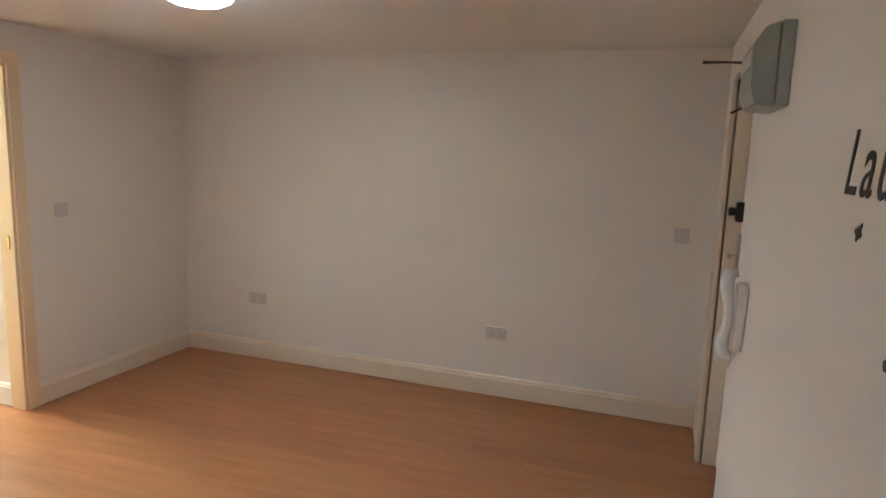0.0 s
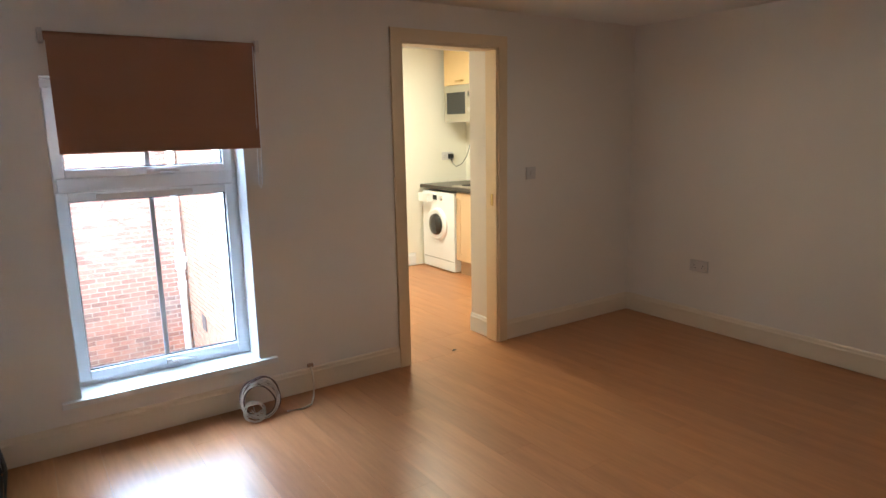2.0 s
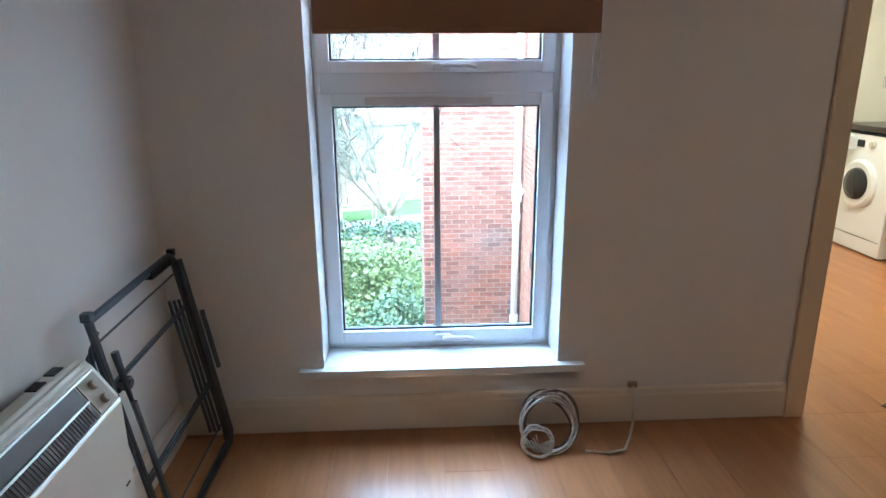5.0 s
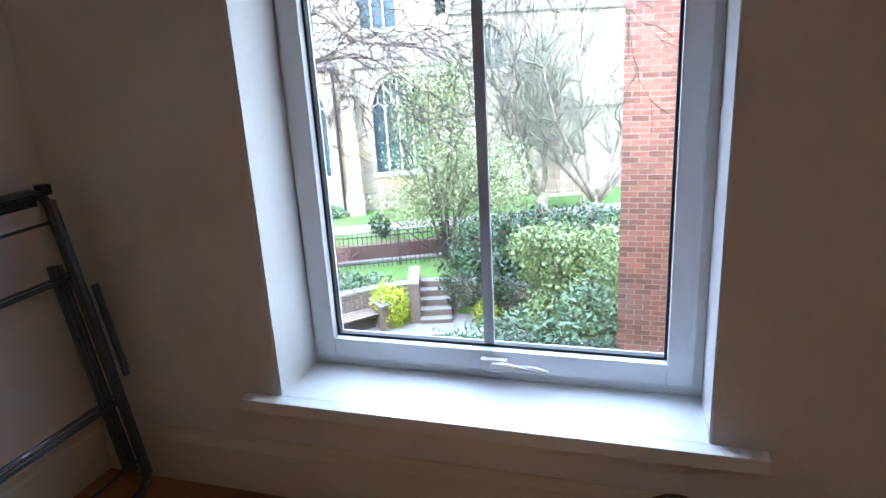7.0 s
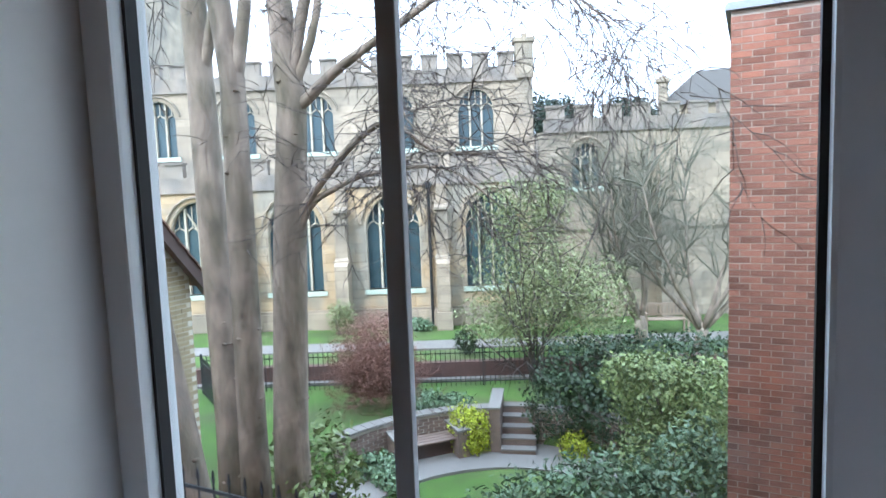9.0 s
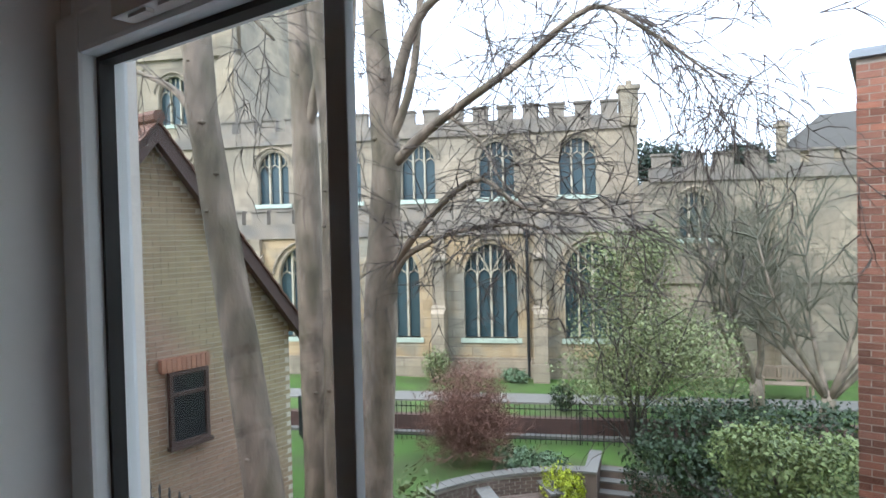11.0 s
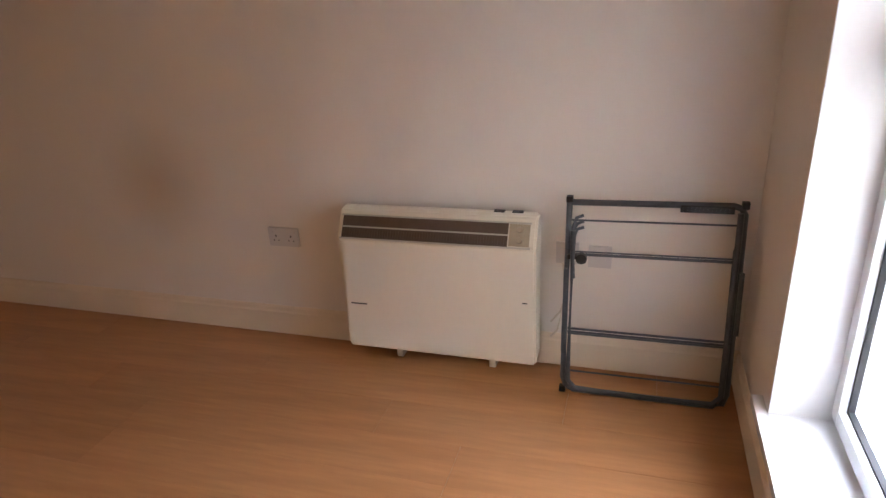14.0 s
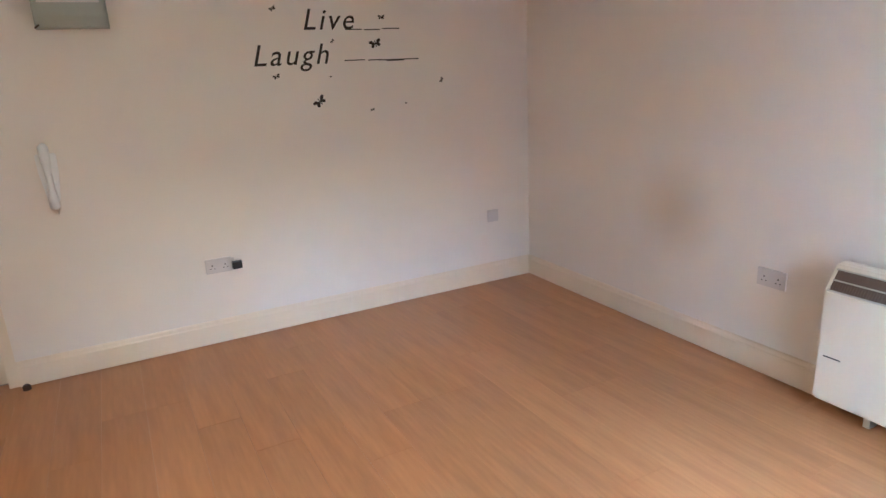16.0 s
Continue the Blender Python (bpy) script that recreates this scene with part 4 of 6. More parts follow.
xs = sorted({-400, -150, -70, -40, -25, *[round(-16 + 0.25 * k, 3) for k in range(85)], 8, 15, 30, 70, 150, 400})
ys = sorted({-400, -100, -20, 0, *[round(4.3 + 0.25 * k, 3) for k in range(90)], 30, 45, 80, 150, 400, 900})
verts, faces = [], []
for y in ys:
    for x in xs:
        verts.append((x, y, ground_height(x, y) + 0.03 * noise.noise((x * 0.8, y * 0.8, 0))))
nx = len(xs)
for j in range(len(ys) - 1):
    for i in range(nx - 1):
        faces.append((j * nx + i, j * nx + i + 1, (j + 1) * nx + i + 1, (j + 1) * nx + i))
me = bpy.data.meshes.new("ground")
me.from_pydata(verts, [], faces)
me.materials.append(GRASS)
tagged(new("ground", me), "green lawn with mown and rougher patches", "", "", "structure")


def strip(name, points, width, z, material, label, thick=0.05):
    bm_ = bmesh.new()
    for (xa, ya), (xb, yb) in zip(points, points[1:]):
        d = Vector((xb - xa, yb - ya, 0)).normalized()
        n_ = Vector((-d.y, d.x, 0)) * width / 2
        ring = [(xa - n_.x, ya - n_.y), (xb - n_.x, yb - n_.y), (xb + n_.x, yb + n_.y), (xa + n_.x, ya + n_.y)]
        prism(bm_, ring, "z", z - 0.3, z + thick)
    return structure(name, bm_, material, label)


def cw(u, w, z=0.0):
    p = CO + CU * u + CN * w
    return (p.x, p.y, z)


strip("path", [cw(-16, 2.75)[:2], cw(22, 2.75)[:2]], 0.95, GZ, PATH_M, "pale tarmac churchyard path", 0.045)
court_floor = structure("court_paving", bmesh.new(), PATH_M, "grey paved path round the sunken lawn")
bm = bmesh.new()
for k in range(28):
    a0, a1 = radians(-10 + 7 * k), radians(-10 + 7 * (k + 1))
    ring = [(CX + r * math.cos(a), CY + r * math.sin(a)) for r, a in ((CR - 1.35, a0), (CR - 0.12, a0), (CR - 0.12, a1), (CR - 1.35, a1))]
    prism(bm, ring, "z", CZ - 0.1, CZ + 0.05)
bm.to_mesh(court_floor.data)
bm.free()

# round garden wall with its coping, steps, bench
def brick_arc(name, a0, a1, r, z0, z1, label, step=None):
    ob_ = thing(name, (CX, CY, 0), label, "garden wall")
    bm_ = bmesh.new()
    n = int(abs(a1 - a0) * r / 0.225)
    for row in range(int((z1 - z0) / 0.075)):
        for k in range(n):
            a = a0 + (a1 - a0) * (k + (0.5 if row % 2 else 0)) / n
            c, s = math.cos(a), math.sin(a)
            vs = box(bm_, r, r + 0.2, -0.107, 0.107, z0 + row * 0.075, z0 + row * 0.075 + 0.066)
            for v in vs:
                v.co = Vector((v.co.x * c - v.co.y * s, v.co.x * s + v.co.y * c, v.co.z))
    part("brick", bm_, WALLBRICK, ob_, kind="stuff")
    bm_ = bmesh.new()
    m = max(3, int(abs(a1 - a0) / radians(6)))
    for k in range(m):
        b0, b1 = a0 + (a1 - a0) * k / m, a0 + (a1 - a0) * (k + 1) / m
        prism(bm_, [(q * math.cos(b), q * math.sin(b)) for q, b in ((r + 0.012, b0), (r + 0.19, b0), (r + 0.19, b1), (r + 0.012, b1))], "z", z0, z1 - 0.005)
    part("mortar", bm_, MORTAR, ob_)
    bm_ = bmesh.new()
    for k in range(m * 2):
        b0, b1 = a0 + (a1 - a0) * (k + 0.03) / m / 2, a0 + (a1 - a0) * (k + 0.97) / m / 2
        prism(bm_, [(q * math.cos(b), q * math.sin(b)) for q, b in ((r - 0.05, b0), (r + 0.25, b0), (r + 0.25, b1), (r - 0.05, b1))], "z", z1, z1 + 0.05)
    part("coping", bm_, PATH_M, ob_)
    return ob_


brick_arc("garden_wall", radians(166), radians(115.5), CR - 0.1, CZ, LZ + 0.12, "low curved brown brick garden wall with pale coping")
brick_arc("garden_wall", radians(101.5), radians(55), CR - 0.1, CZ, LZ + 0.12, "low curved brown brick garden wall beside the ivy")


def radial(a, r):
    return CX + r * math.cos(a), CY + r * math.sin(a)


sx, sy = radial(radians(107), CR)
steps = thing("garden_steps", (sx, sy, CZ, 0, 0, 17), "brown brick garden steps beside a low pier", "steps")
for k in range(5):
    part("step", boxes((-0.37, 0.37, -0.72 + 0.24 * k, 0.62, -0.1 if k == 0 else 0.155 * k - 0.04, 0.155 * (k + 1) - 0.035), bevel=0.006), WALLBRICK, steps)
    part("nosing", boxes((-0.372, 0.372, -0.735 + 0.24 * k, -0.50 + 0.24 * k, 0.155 * (k + 1) - 0.034, 0.155 * (k + 1)), bevel=0.006), PATH_M, steps)
part("pier", boxes((-0.60, -0.375, -0.66, 0.60, -0.1, 1.0), bevel=0.01), WALLBRICK, steps)
part("pier_cap", boxes((-0.63, -0.36, -0.69, 0.63, 1.0, 1.05), bevel=0.008), PATH_M, steps)
bx, by = radial(radians(138), CR - 0.5)
bench = thing("garden_bench", (bx, by, CZ, 0, 0, 48), "brick garden seat with slatted top in the curved wall", "bench")
for s in (-1, 1):
    part("pier", boxes((s * 0.68 - 0.13, s * 0.68 + 0.13, -0.35, 0.4, 0, 0.62), bevel=0.01), WALLBRICK, bench)
    part("pier_cap", boxes((s * 0.68 - 0.16, s * 0.68 + 0.16, -0.38, 0.42, 0.62, 0.67), bevel=0.008), PATH_M, bench)
for k in range(4):
    part("slat", boxes((-0.55, 0.55, -0.22 + k * 0.13, -0.11 + k * 0.13, 0.42, 0.455), bevel=0.004), WALLBRICK, bench)
part("base", boxes((-0.55, 0.55, 0.0, 0.3, 0, 0.41)), TIMBER, bench)

# low wall under the churchyard
bm = bmesh.new()
box(bm, -16, 22, 0, 0.25, 0, 0.48)
kw = part("retaining_wall", bm, mat("dark_red_wall", (0.10, 0.055, 0.045), 0.95, spread=0.3, scale=5, bump=0.5), label="low dark red brick wall along the churchyard", kind="structure")
kw.matrix_basis = Matrix.Translation(cw(0, 4.8, LZ - 0.02)) @ Matrix.Rotation(CA, 4, "Z")
kb = part("kerb", boxes((-16, 22, -0.22, -0.02, -0.05, 0.10)), PATH_M, label="pale stone kerb below the railings", kind="structure")
kb.matrix_basis = kw.matrix_basis


def railings(name, start, end, z, height, gap, label, posts=2.4, half=0.009):
    d = Vector((end[0] - start[0], end[1] - start[1], 0))
    L = d.length
    ob_ = thing(name, (start[0], start[1], z, 0, 0, math.degrees(math.atan2(d.y, d.x))), label, "railings")
    part("rail", boxes((0, L, -0.008, 0.008, 0.10, 0.125)), IRON, ob_)
    part("rail", boxes((0, L, -0.008, 0.008, height - 0.14, height - 0.115)), IRON, ob_)
    bar_ = bmesh.new()
    box(bar_, -half, half, -half, half, 0.0, height - 0.03)
    prism(bar_, [(-0.014, height - 0.05), (0.014, height - 0.05), (0.0, height + 0.03)], "y", -0.007, 0.007)
    first = part("bar", bar_, IRON, ob_)
    for k in range(1, int(L / gap)):
        o_ = new("bar", first.data)
        o_.parent = ob_
        o_.location = (k * gap, 0, 0)
    bm_ = bmesh.new()
    box(bm_, -0.018, 0.018, -0.018, 0.018, 0, height + 0.06)
    p0 = part("post", bm_, IRON, ob_)
    for k in range(1, int(L / posts) + 1):
        o_ = new("post", p0.data)
        o_.parent = ob_
        o_.location = (min(k * posts, L), 0, 0)
    return ob_


railings("churchyard_railings", cw(-4.2, 5.35)[:2], cw(11.5, 5.35)[:2], LZ, 0.98, 0.125, "black iron railings along the churchyard")
railings("lawn_railings", cw(-4.2, 5.4)[:2], (-7.5, 12.4), LZ, 0.98, 0.125, "black iron railings down the lawn")


# ---- church ----
def arch(w, spring, apex, n=8):
    """Half-width and height pairs of a pointed arch, left foot to right foot."""
    pts_ = []
    for k in range(n + 1):
        s = k / n
        pts_.append((-w / 2 + w / 2 * (1 - math.cos(s * math.pi / 2)) ** 0.9, spring + (apex - spring) * math.sin(s * math.pi / 2)))
    return pts_ + [(-a, b) for a, b in pts_[-2::-1]]


def arched_wall(bm, u0, u1, z0, z1, w0, w1, holes):
    """A wall from u0 to u1 with arched openings (centre, width, sill, spring, apex). w0 is the front."""
    edge = u0
    for c, w, sill, spring, apex in sorted(holes):
        box(bm, edge, c - w / 2, w0, w1, z0, z1)
        box(bm, c - w / 2, c + w / 2, w0, w1, z0, sill)
        a = [(c + x, z) for x, z in arch(w, spring, apex)]
        for (xa, za), (xb, zb) in zip(a, a[1:]):
            if xb - xa > 1e-4:
                prism(bm, [(xa, za), (xb, zb), (xb, z1), (xa, z1)], "y", w0, w1)
        edge = c + w / 2
    box(bm, edge, u1, w0, w1, z0, z1)


def gothic_window(parent, c, w, sill, spring, apex, lights, front, hood=True):
    win_ = new("window")
    win_.parent = parent
    win_.location = (c, front, 0)
    a = arch(w, spring, apex)
    bm_ = bmesh.new()
    prism(bm_, [(-w / 2 - 0.02, sill - 0.02), (w / 2 + 0.02, sill - 0.02)] + [(x * 1.02, z + 0.02) for x, z in a[::-1]], "y", 0.30, 0.32)
    part("glass", bm_, CHGLASS, win_)
    bm_ = bmesh.new()
    for k in range(1, lights):
        x_ = -w / 2 + w * k / lights
        top_ = spring + (apex - spring) * math.sqrt(max(0.05, 1 - (2 * x_ / w) ** 2)) * 0.93
        box(bm_, x_ - 0.035, x_ + 0.035, 0.17, 0.30, sill, top_)
    part("mullion", bm_, TRACE, win_)
    bm_ = bmesh.new()
    lw = w / lights
    for k in range(lights):
        xc = -w / 2 + lw * (k + 0.5)
        h_ = spring - 0.05
        tube(bm_, [(xc - lw / 2, 0.24, h_), (xc - lw * 0.38, 0.24, h_ + lw * 0.35), (xc, 0.24, h_ + lw * 0.62), (xc + lw * 0.38, 0.24, h_ + lw * 0.35), (xc + lw / 2, 0.24, h_)], 0.03, 4)
    for k in range(1, lights * 2):
        x_ = -w / 2 + lw / 2 * k
        if k % 2:
            z2 = spring + (apex - spring) * math.sqrt(max(0.0, 1 - (2 * x_ / w) ** 2)) * 0.9
            if z2 > spring + lw * 0.6:
                tube(bm_, [(x_, 0.24, spring + lw * 0.5), (x_, 0.24, z2)], 0.022, 4)
    if lights >= 4:
        for s in (-1, 1):
            tube(bm_, [(0, 0.24, spring), (s * w * 0.10, 0.24, spring + 0.35 * (apex - spring)), (s * w * 0.28, 0.24, spring + 0.78 * (apex - spring))], 0.035, 4)
    part("tracery", bm_, TRACE, win_)
    bm_ = bmesh.new()
    tube(bm_, [(x * (1 + 0.06 / w), 0.08, z) for x, z in [(-w / 2, sill)] + a + [(w / 2, sill)]], 0.05, 5)
    part("frame", bm_, TRACE, win_)
    if hood:
        bm_ = bmesh.new()
        tube(bm_, [(x * (1 + 0.34 / w), -0.04, z + 0.14) for x, z in a], 0.05, 5)
        part("hood_mould", bm_, STONE, win_)
    part("sill", boxes((-w / 2 - 0.12, w / 2 + 0.12, -0.06, 0.28, sill - 0.16, sill)), COPPER, win_)
    return win_


def battlements(parent, u0, u1, z, top, front, depth=0.3, merlon=0.58, gap=0.37):
    part("parapet", boxes((u0, u1, front, front + depth, z, z + (top - z) * 0.5)), WORN, parent)
    part("string_course", boxes((u0, u1, front - 0.08, front, z - 0.08, z + 0.06)), WORN, parent)
    me_ = None
    u = u0 + 0.1
    while u + merlon < u1 + 0.05:
        if me_ is None:
            bm_ = boxes((0, merlon, 0, depth, 0, (top - z) * 0.5), (-0.04, merlon + 0.04, -0.05, depth + 0.04, (top - z) * 0.5, (top - z) * 0.5 + 0.07))
            o_ = part("merlon", bm_, WORN, parent)
            me_ = o_.data
        else:
            o_ = new("merlon", me_)
            o_.parent = parent
        o_.location = (u, front, z + (top - z) * 0.5)
        u += merlon + gap


ch = thing("church", (CO.x, CO.y, 0, 0, 0, 25), "old limestone church with tall traceried windows and battlements", "church")
aw = [(c, 1.80, -2.5, -0.42, 0.68) for c in (-9.6, -6.3, -3.0, 0.32, 3.65)]
bm = bmesh.new()
arched_wall(bm, -13, 5.3, GZ - 0.2, 1.04, 0.0, 0.6, aw)
part("aisle_wall", bm, STONEY, ch, "golden limestone aisle wall")
part("plinth", boxes((-13, 5.35, -0.12, -0.002, GZ - 0.2, -3.25), (-13, 5.35, -0.07, -0.003, -3.25, -3.15)), STONE, ch)
for a in aw:
    gothic_window(ch, *a, 4, 0.0)
battlements(ch, -13, 5.6, 1.04, 1.92, -0.02)
part("aisle_roof", boxes((-13, 5.4, 0.3, 3.0, 1.3, 1.45)), LEAD, ch)
for c in (-7.95, -4.65, -1.36, 1.97, 5.15):
    b_ = new("buttress")
    b_.parent = ch
    b_.location = (c, 0, 0)
    part("lower_stage", boxes((-0.22, 0.22, -0.75, -0.001, GZ - 0.2, -1.6), (-0.26, 0.26, -0.80, -0.001, GZ - 0.2, -3.2), bevel=0.02), STONE, b_)
    bm = bmesh.new()
    prism(bm, [(-0.72, -1.6), (-0.001, -1.6), (-0.001, -1.3), (-0.48, -1.35)], "x", -0.22, 0.22)
    box(bm, -0.20, 0.20, -0.48, -0.001, -1.35, 0.1)
    prism(bm, [(-0.5, 0.1), (-0.001, 0.1), (-0.001, 0.45), (-0.25, 0.3)], "x", -0.22, 0.22)
    box(bm, -0.17, 0.17, -0.22, -0.001, 0.3, 0.95)
    part("upper_stage", bm, STONE, b_)
    for z_ in (-1.45, 0.2):
        part("set_off", boxes((-0.26, 0.26, -0.60, -0.001, z_ - 0.06, z_ + 0.02)), STONE, b_)
bm = bmesh.new()
tube(bm, [(1.55, -0.1, GZ), (1.55, -0.1, 1.0)], 0.05, 8)
box(bm, 1.45, 1.65, -0.2, -0.003, 0.85, 1.05)
part("downpipe", bm, IRON, ch)
cl = [(c, 1.34, 2.36, 3.75, 4.5) for c in (-11.7, -8.72, -5.7, -2.72, 0.32, 3.32)]
bm = bmesh.new()
arched_wall(bm, -13, 5.46, 1.3, 4.8, 3.0, 3.5, cl)
part("clerestory_wall", bm, STONE, ch)
for a in cl:
    gothic_window(ch, *a, 3, 3.0)
battlements(ch, -13, 4.9, 4.8, 5.72, 2.98)
part("corner_turret", boxes((4.85, 5.5, 2.9, 3.6, 4.8, 6.1), (4.78, 5.57, 2.83, 3.67, 6.1, 6.25), (5.1, 5.3, 3.1, 3.3, 6.25, 6.45)), STONE, ch)
part("east_wall", boxes((5.0, 5.46, 3.5, 12, 1.0, 5.2)), STONE, ch)
part("nave_roof", boxes((-13, 5.2, 3.5, 11.5, 4.9, 5.05)), LEAD, ch)
part("east_slope", boxes((5.3, 6.2, -0.02, 3.2, 0.8, 1.25)), STONE, ch)
cc = [(c, 1.0, 0.7, 1.6, 2.2) for c in (6.9, 12.5)]
bm = bmesh.new()
arched_wall(bm, 5.3, 17, GZ - 0.2, 2.55, 0.4, 0.9, cc)
part("chancel_wall", bm, STONE, ch)
for a in cc:
    gothic_window(ch, *a, 3, 0.4)
battlements(ch, 5.5, 17, 2.6, 3.35, 0.38)
part("chancel_string", boxes((5.6, 17, 0.3, 0.398, -0.75, -0.6)), STONE, ch)
for c in (9.4, 13.2):
    part("buttress", boxes((c - 0.2, c + 0.2, -0.2, 0.399, GZ - 0.2, -0.3), (c - 0.18, c + 0.18, 0.05, 0.399, -0.3, 1.6)), STONE, ch)
bm = boxes((5.3, 17, 0.9, 9, -4, 2.5))
part("chancel_body", bm, STONE, ch)
tw = new("tower")
tw.parent = ch
tl = [(-14.35, 1.5, 6.2, 7.5, 8.4)]
bm = bmesh.new()
arched_wall(bm, -19.5, -11.3, GZ, 9.2, 5.0, 5.6, tl)
part("lower_wall", bm, STONE, tw)
bm = bmesh.new()
arched_wall(bm, -19.3, -11.5, 9.2, 17, 5.1, 5.7, [(-15.0, 1.0, 9.9, 12.4, 13.1), (-13.4, 1.0, 9.9, 12.4, 13.1)])
part("belfry_wall", bm, STONE, tw)
gothic_window(ch, *tl[0], 3, 5.0)
for c in (-15.0, -13.4):
    bm = bmesh.new()
    for k in range(16):
        prism(bm, [(5.35, 9.95 + 0.19 * k), (5.55, 10.05 + 0.19 * k), (5.55, 10.09 + 0.19 * k), (5.35, 9.99 + 0.19 * k)], "x", c - 0.5, c + 0.5)
    part("louvres", bm, LEAD, tw)
part("string_course", boxes((-19.6, -11.2, 4.85, 5.0, 9.1, 9.3), (-19.6, -11.2, 4.9, 5.0, 4.0, 4.15)), STONE, tw)
part("tower_side", boxes((-11.9, -11.35, 5.7, 13, GZ, 17)), STONE, tw)
# added dark block, stands in for the unlit inside of the tower; not glazing
part("belfry_shade_block", boxes((-19, -12, 6.2, 12, GZ, 16.8)), CHGLASS, tw)
part("buttress", boxes((-12.0, -11.1, 4.5, 5.0, GZ, 8.8), (-11.9, -11.2, 4.7, 5.0, 8.8, 12.5)), STONE, tw)

# building and trees behind the church
far = thing("far_house", (-3.9, 44, -3.6), "distant grey slate-roofed building behind the church", "house")
part("wall", boxes((0.1, 16, 0.1, 3.9, -0.6, 8.85)), STONE, far)
bm = bmesh.new()
e0, e1 = [bm.verts.new(p) for p in ((-0.2, -0.2, 8.8), (16.2, -0.2, 8.8), (16.2, 4.2, 8.8), (-0.2, 4.2, 8.8))], [bm.verts.new(p) for p in ((1.84, 2, 11.0), (14.2, 2, 11.0))]
for f in ((e0[0], e0[1], e1[1], e1[0]), (e0[1], e0[2], e1[1]), (e0[2], e0[3], e1[0], e1[1]), (e0[3], e0[0], e1[0]), tuple(e0[::-1])):
    bm.faces.new(f)
bmesh.ops.recalc_face_normals(bm, faces=bm.faces)
part("roof", bm, SLATE, far)
part("chimney", boxes((-0.15, 0.38, -0.5, 0.1, 8.0, 10.2), (-0.28, 0.50, -0.62, 0.22, 10.2, 10.4), (-0.1, 0.32, -0.45, 0.05, 10.4, 10.55)), STONE, far)


# ---- buff brick house ----
hs = thing("brick_house", (-7.0, 8.34, 0), "buff and pink brick gabled house with a brown tiled roof", "house")
HW, HE, HA = 2.35, -0.42, 2.45
wins = ((0.14, 0.75, -1.88, -0.85), (-0.95, -0.24, -1.88, -0.85))


def in_house(y_, z_):
    if abs(y_) > HW or z_ > HA - (HA - HE) * abs(y_) / HW - 0.12:
        return False
    return not any(a < y_ - 0.106 and y_ + 0.106 < b and c - 0.03 < z_ < d + 0.03 for a, b, c, d in wins)


bm = bmesh.new()
arch_rows = [(-HW, -5.0), (HW, -5.0), (HW, HE), (0, HA), (-HW, HE)]
prism(bm, arch_rows, "x", -6.0, -0.1)
part("wall", bm, PALEBED, hs)
bv, bf = [], []
rng = random.Random(9)
for row in range(96):
    z_ = -4.9 + row * 0.0765
    off = 0.112 if row % 2 else 0.0
    for k in range(22):
        y_ = -HW + 0.112 + k * 0.225 + off - 0.112
        if not in_house(y_, z_ + 0.03):
            continue
        y0_, y1_ = max(y_ - 0.107, -HW), min(y_ + 0.107, HW)
        for a, b, c, d in wins:
            if c - 0.06 < z_ < d + 0.01:
                if y0_ < a < y1_:
                    y1_ = a
                if y0_ < b < y1_:
                    y0_ = b
        x1_ = rng.uniform(-0.094, -0.089)
        b0 = len(bv)
        for xx in (-0.1, x1_):
            bv += [(xx, y0_, z_), (xx, y1_, z_), (xx, y1_, z_ + 0.066), (xx, y0_, z_ + 0.066)]
        bf += [tuple(b0 + q for q in f) for f in ((4, 5, 6, 7), (0, 4, 7, 3), (1, 2, 6, 5), (3, 7, 6, 2), (0, 1, 5, 4))]
me = bpy.data.meshes.new("brick")
me.from_pydata(bv, [], bf)
me.materials.append(BRICKY)
o = new("brick", me)
o.parent = hs
o["kind"] = "stuff"
for a, b, c, d in wins:
    w_ = new("window")
    w_.parent = hs
    part("frame", boxes((-0.06, 0.015, a, a + 0.05, c, d), (-0.06, 0.015, b - 0.05, b, c, d), (-0.06, 0.015, a + 0.05, b - 0.05, c, c + 0.05), (-0.06, 0.015, a + 0.05, b - 0.05, d - 0.05, d),
                         (-0.06, 0.015, a + 0.05, b - 0.05, d - 0.34, d - 0.29), (-0.06, 0.05, a - 0.03, b + 0.03, c - 0.05, c)), TIMBER, w_)
    part("pane", boxes((-0.099, -0.03, a + 0.05, b - 0.05, c + 0.05, d - 0.05)), DARKGLASS, w_)
    bm = bmesh.new()
    n = int((b - a + 0.2) / 0.075)
    for k in range(n):
        box(bm, -0.1, 0.004, a - 0.1 + k * 0.075, a - 0.1 + k * 0.075 + 0.066, d + 0.01, d + 0.2)
    part("lintel_brick", bm, BRICKO, w_, kind="stuff")
bm = bmesh.new()
t_ = math.atan2(HA - HE, HW)
for s in (-1, 1):
    prism(bm, [(s * (HW + 0.25), HE - 0.25 * math.tan(t_) + 0.12), (0, HA + 0.12), (0, HA - 0.14), (s * (HW + 0.25), HE - 0.25 * math.tan(t_) - 0.14)], "x", 0.02, 0.16)
part("bargeboard", bm, TIMBER, hs)
bm = bmesh.new()
rows_ = 16
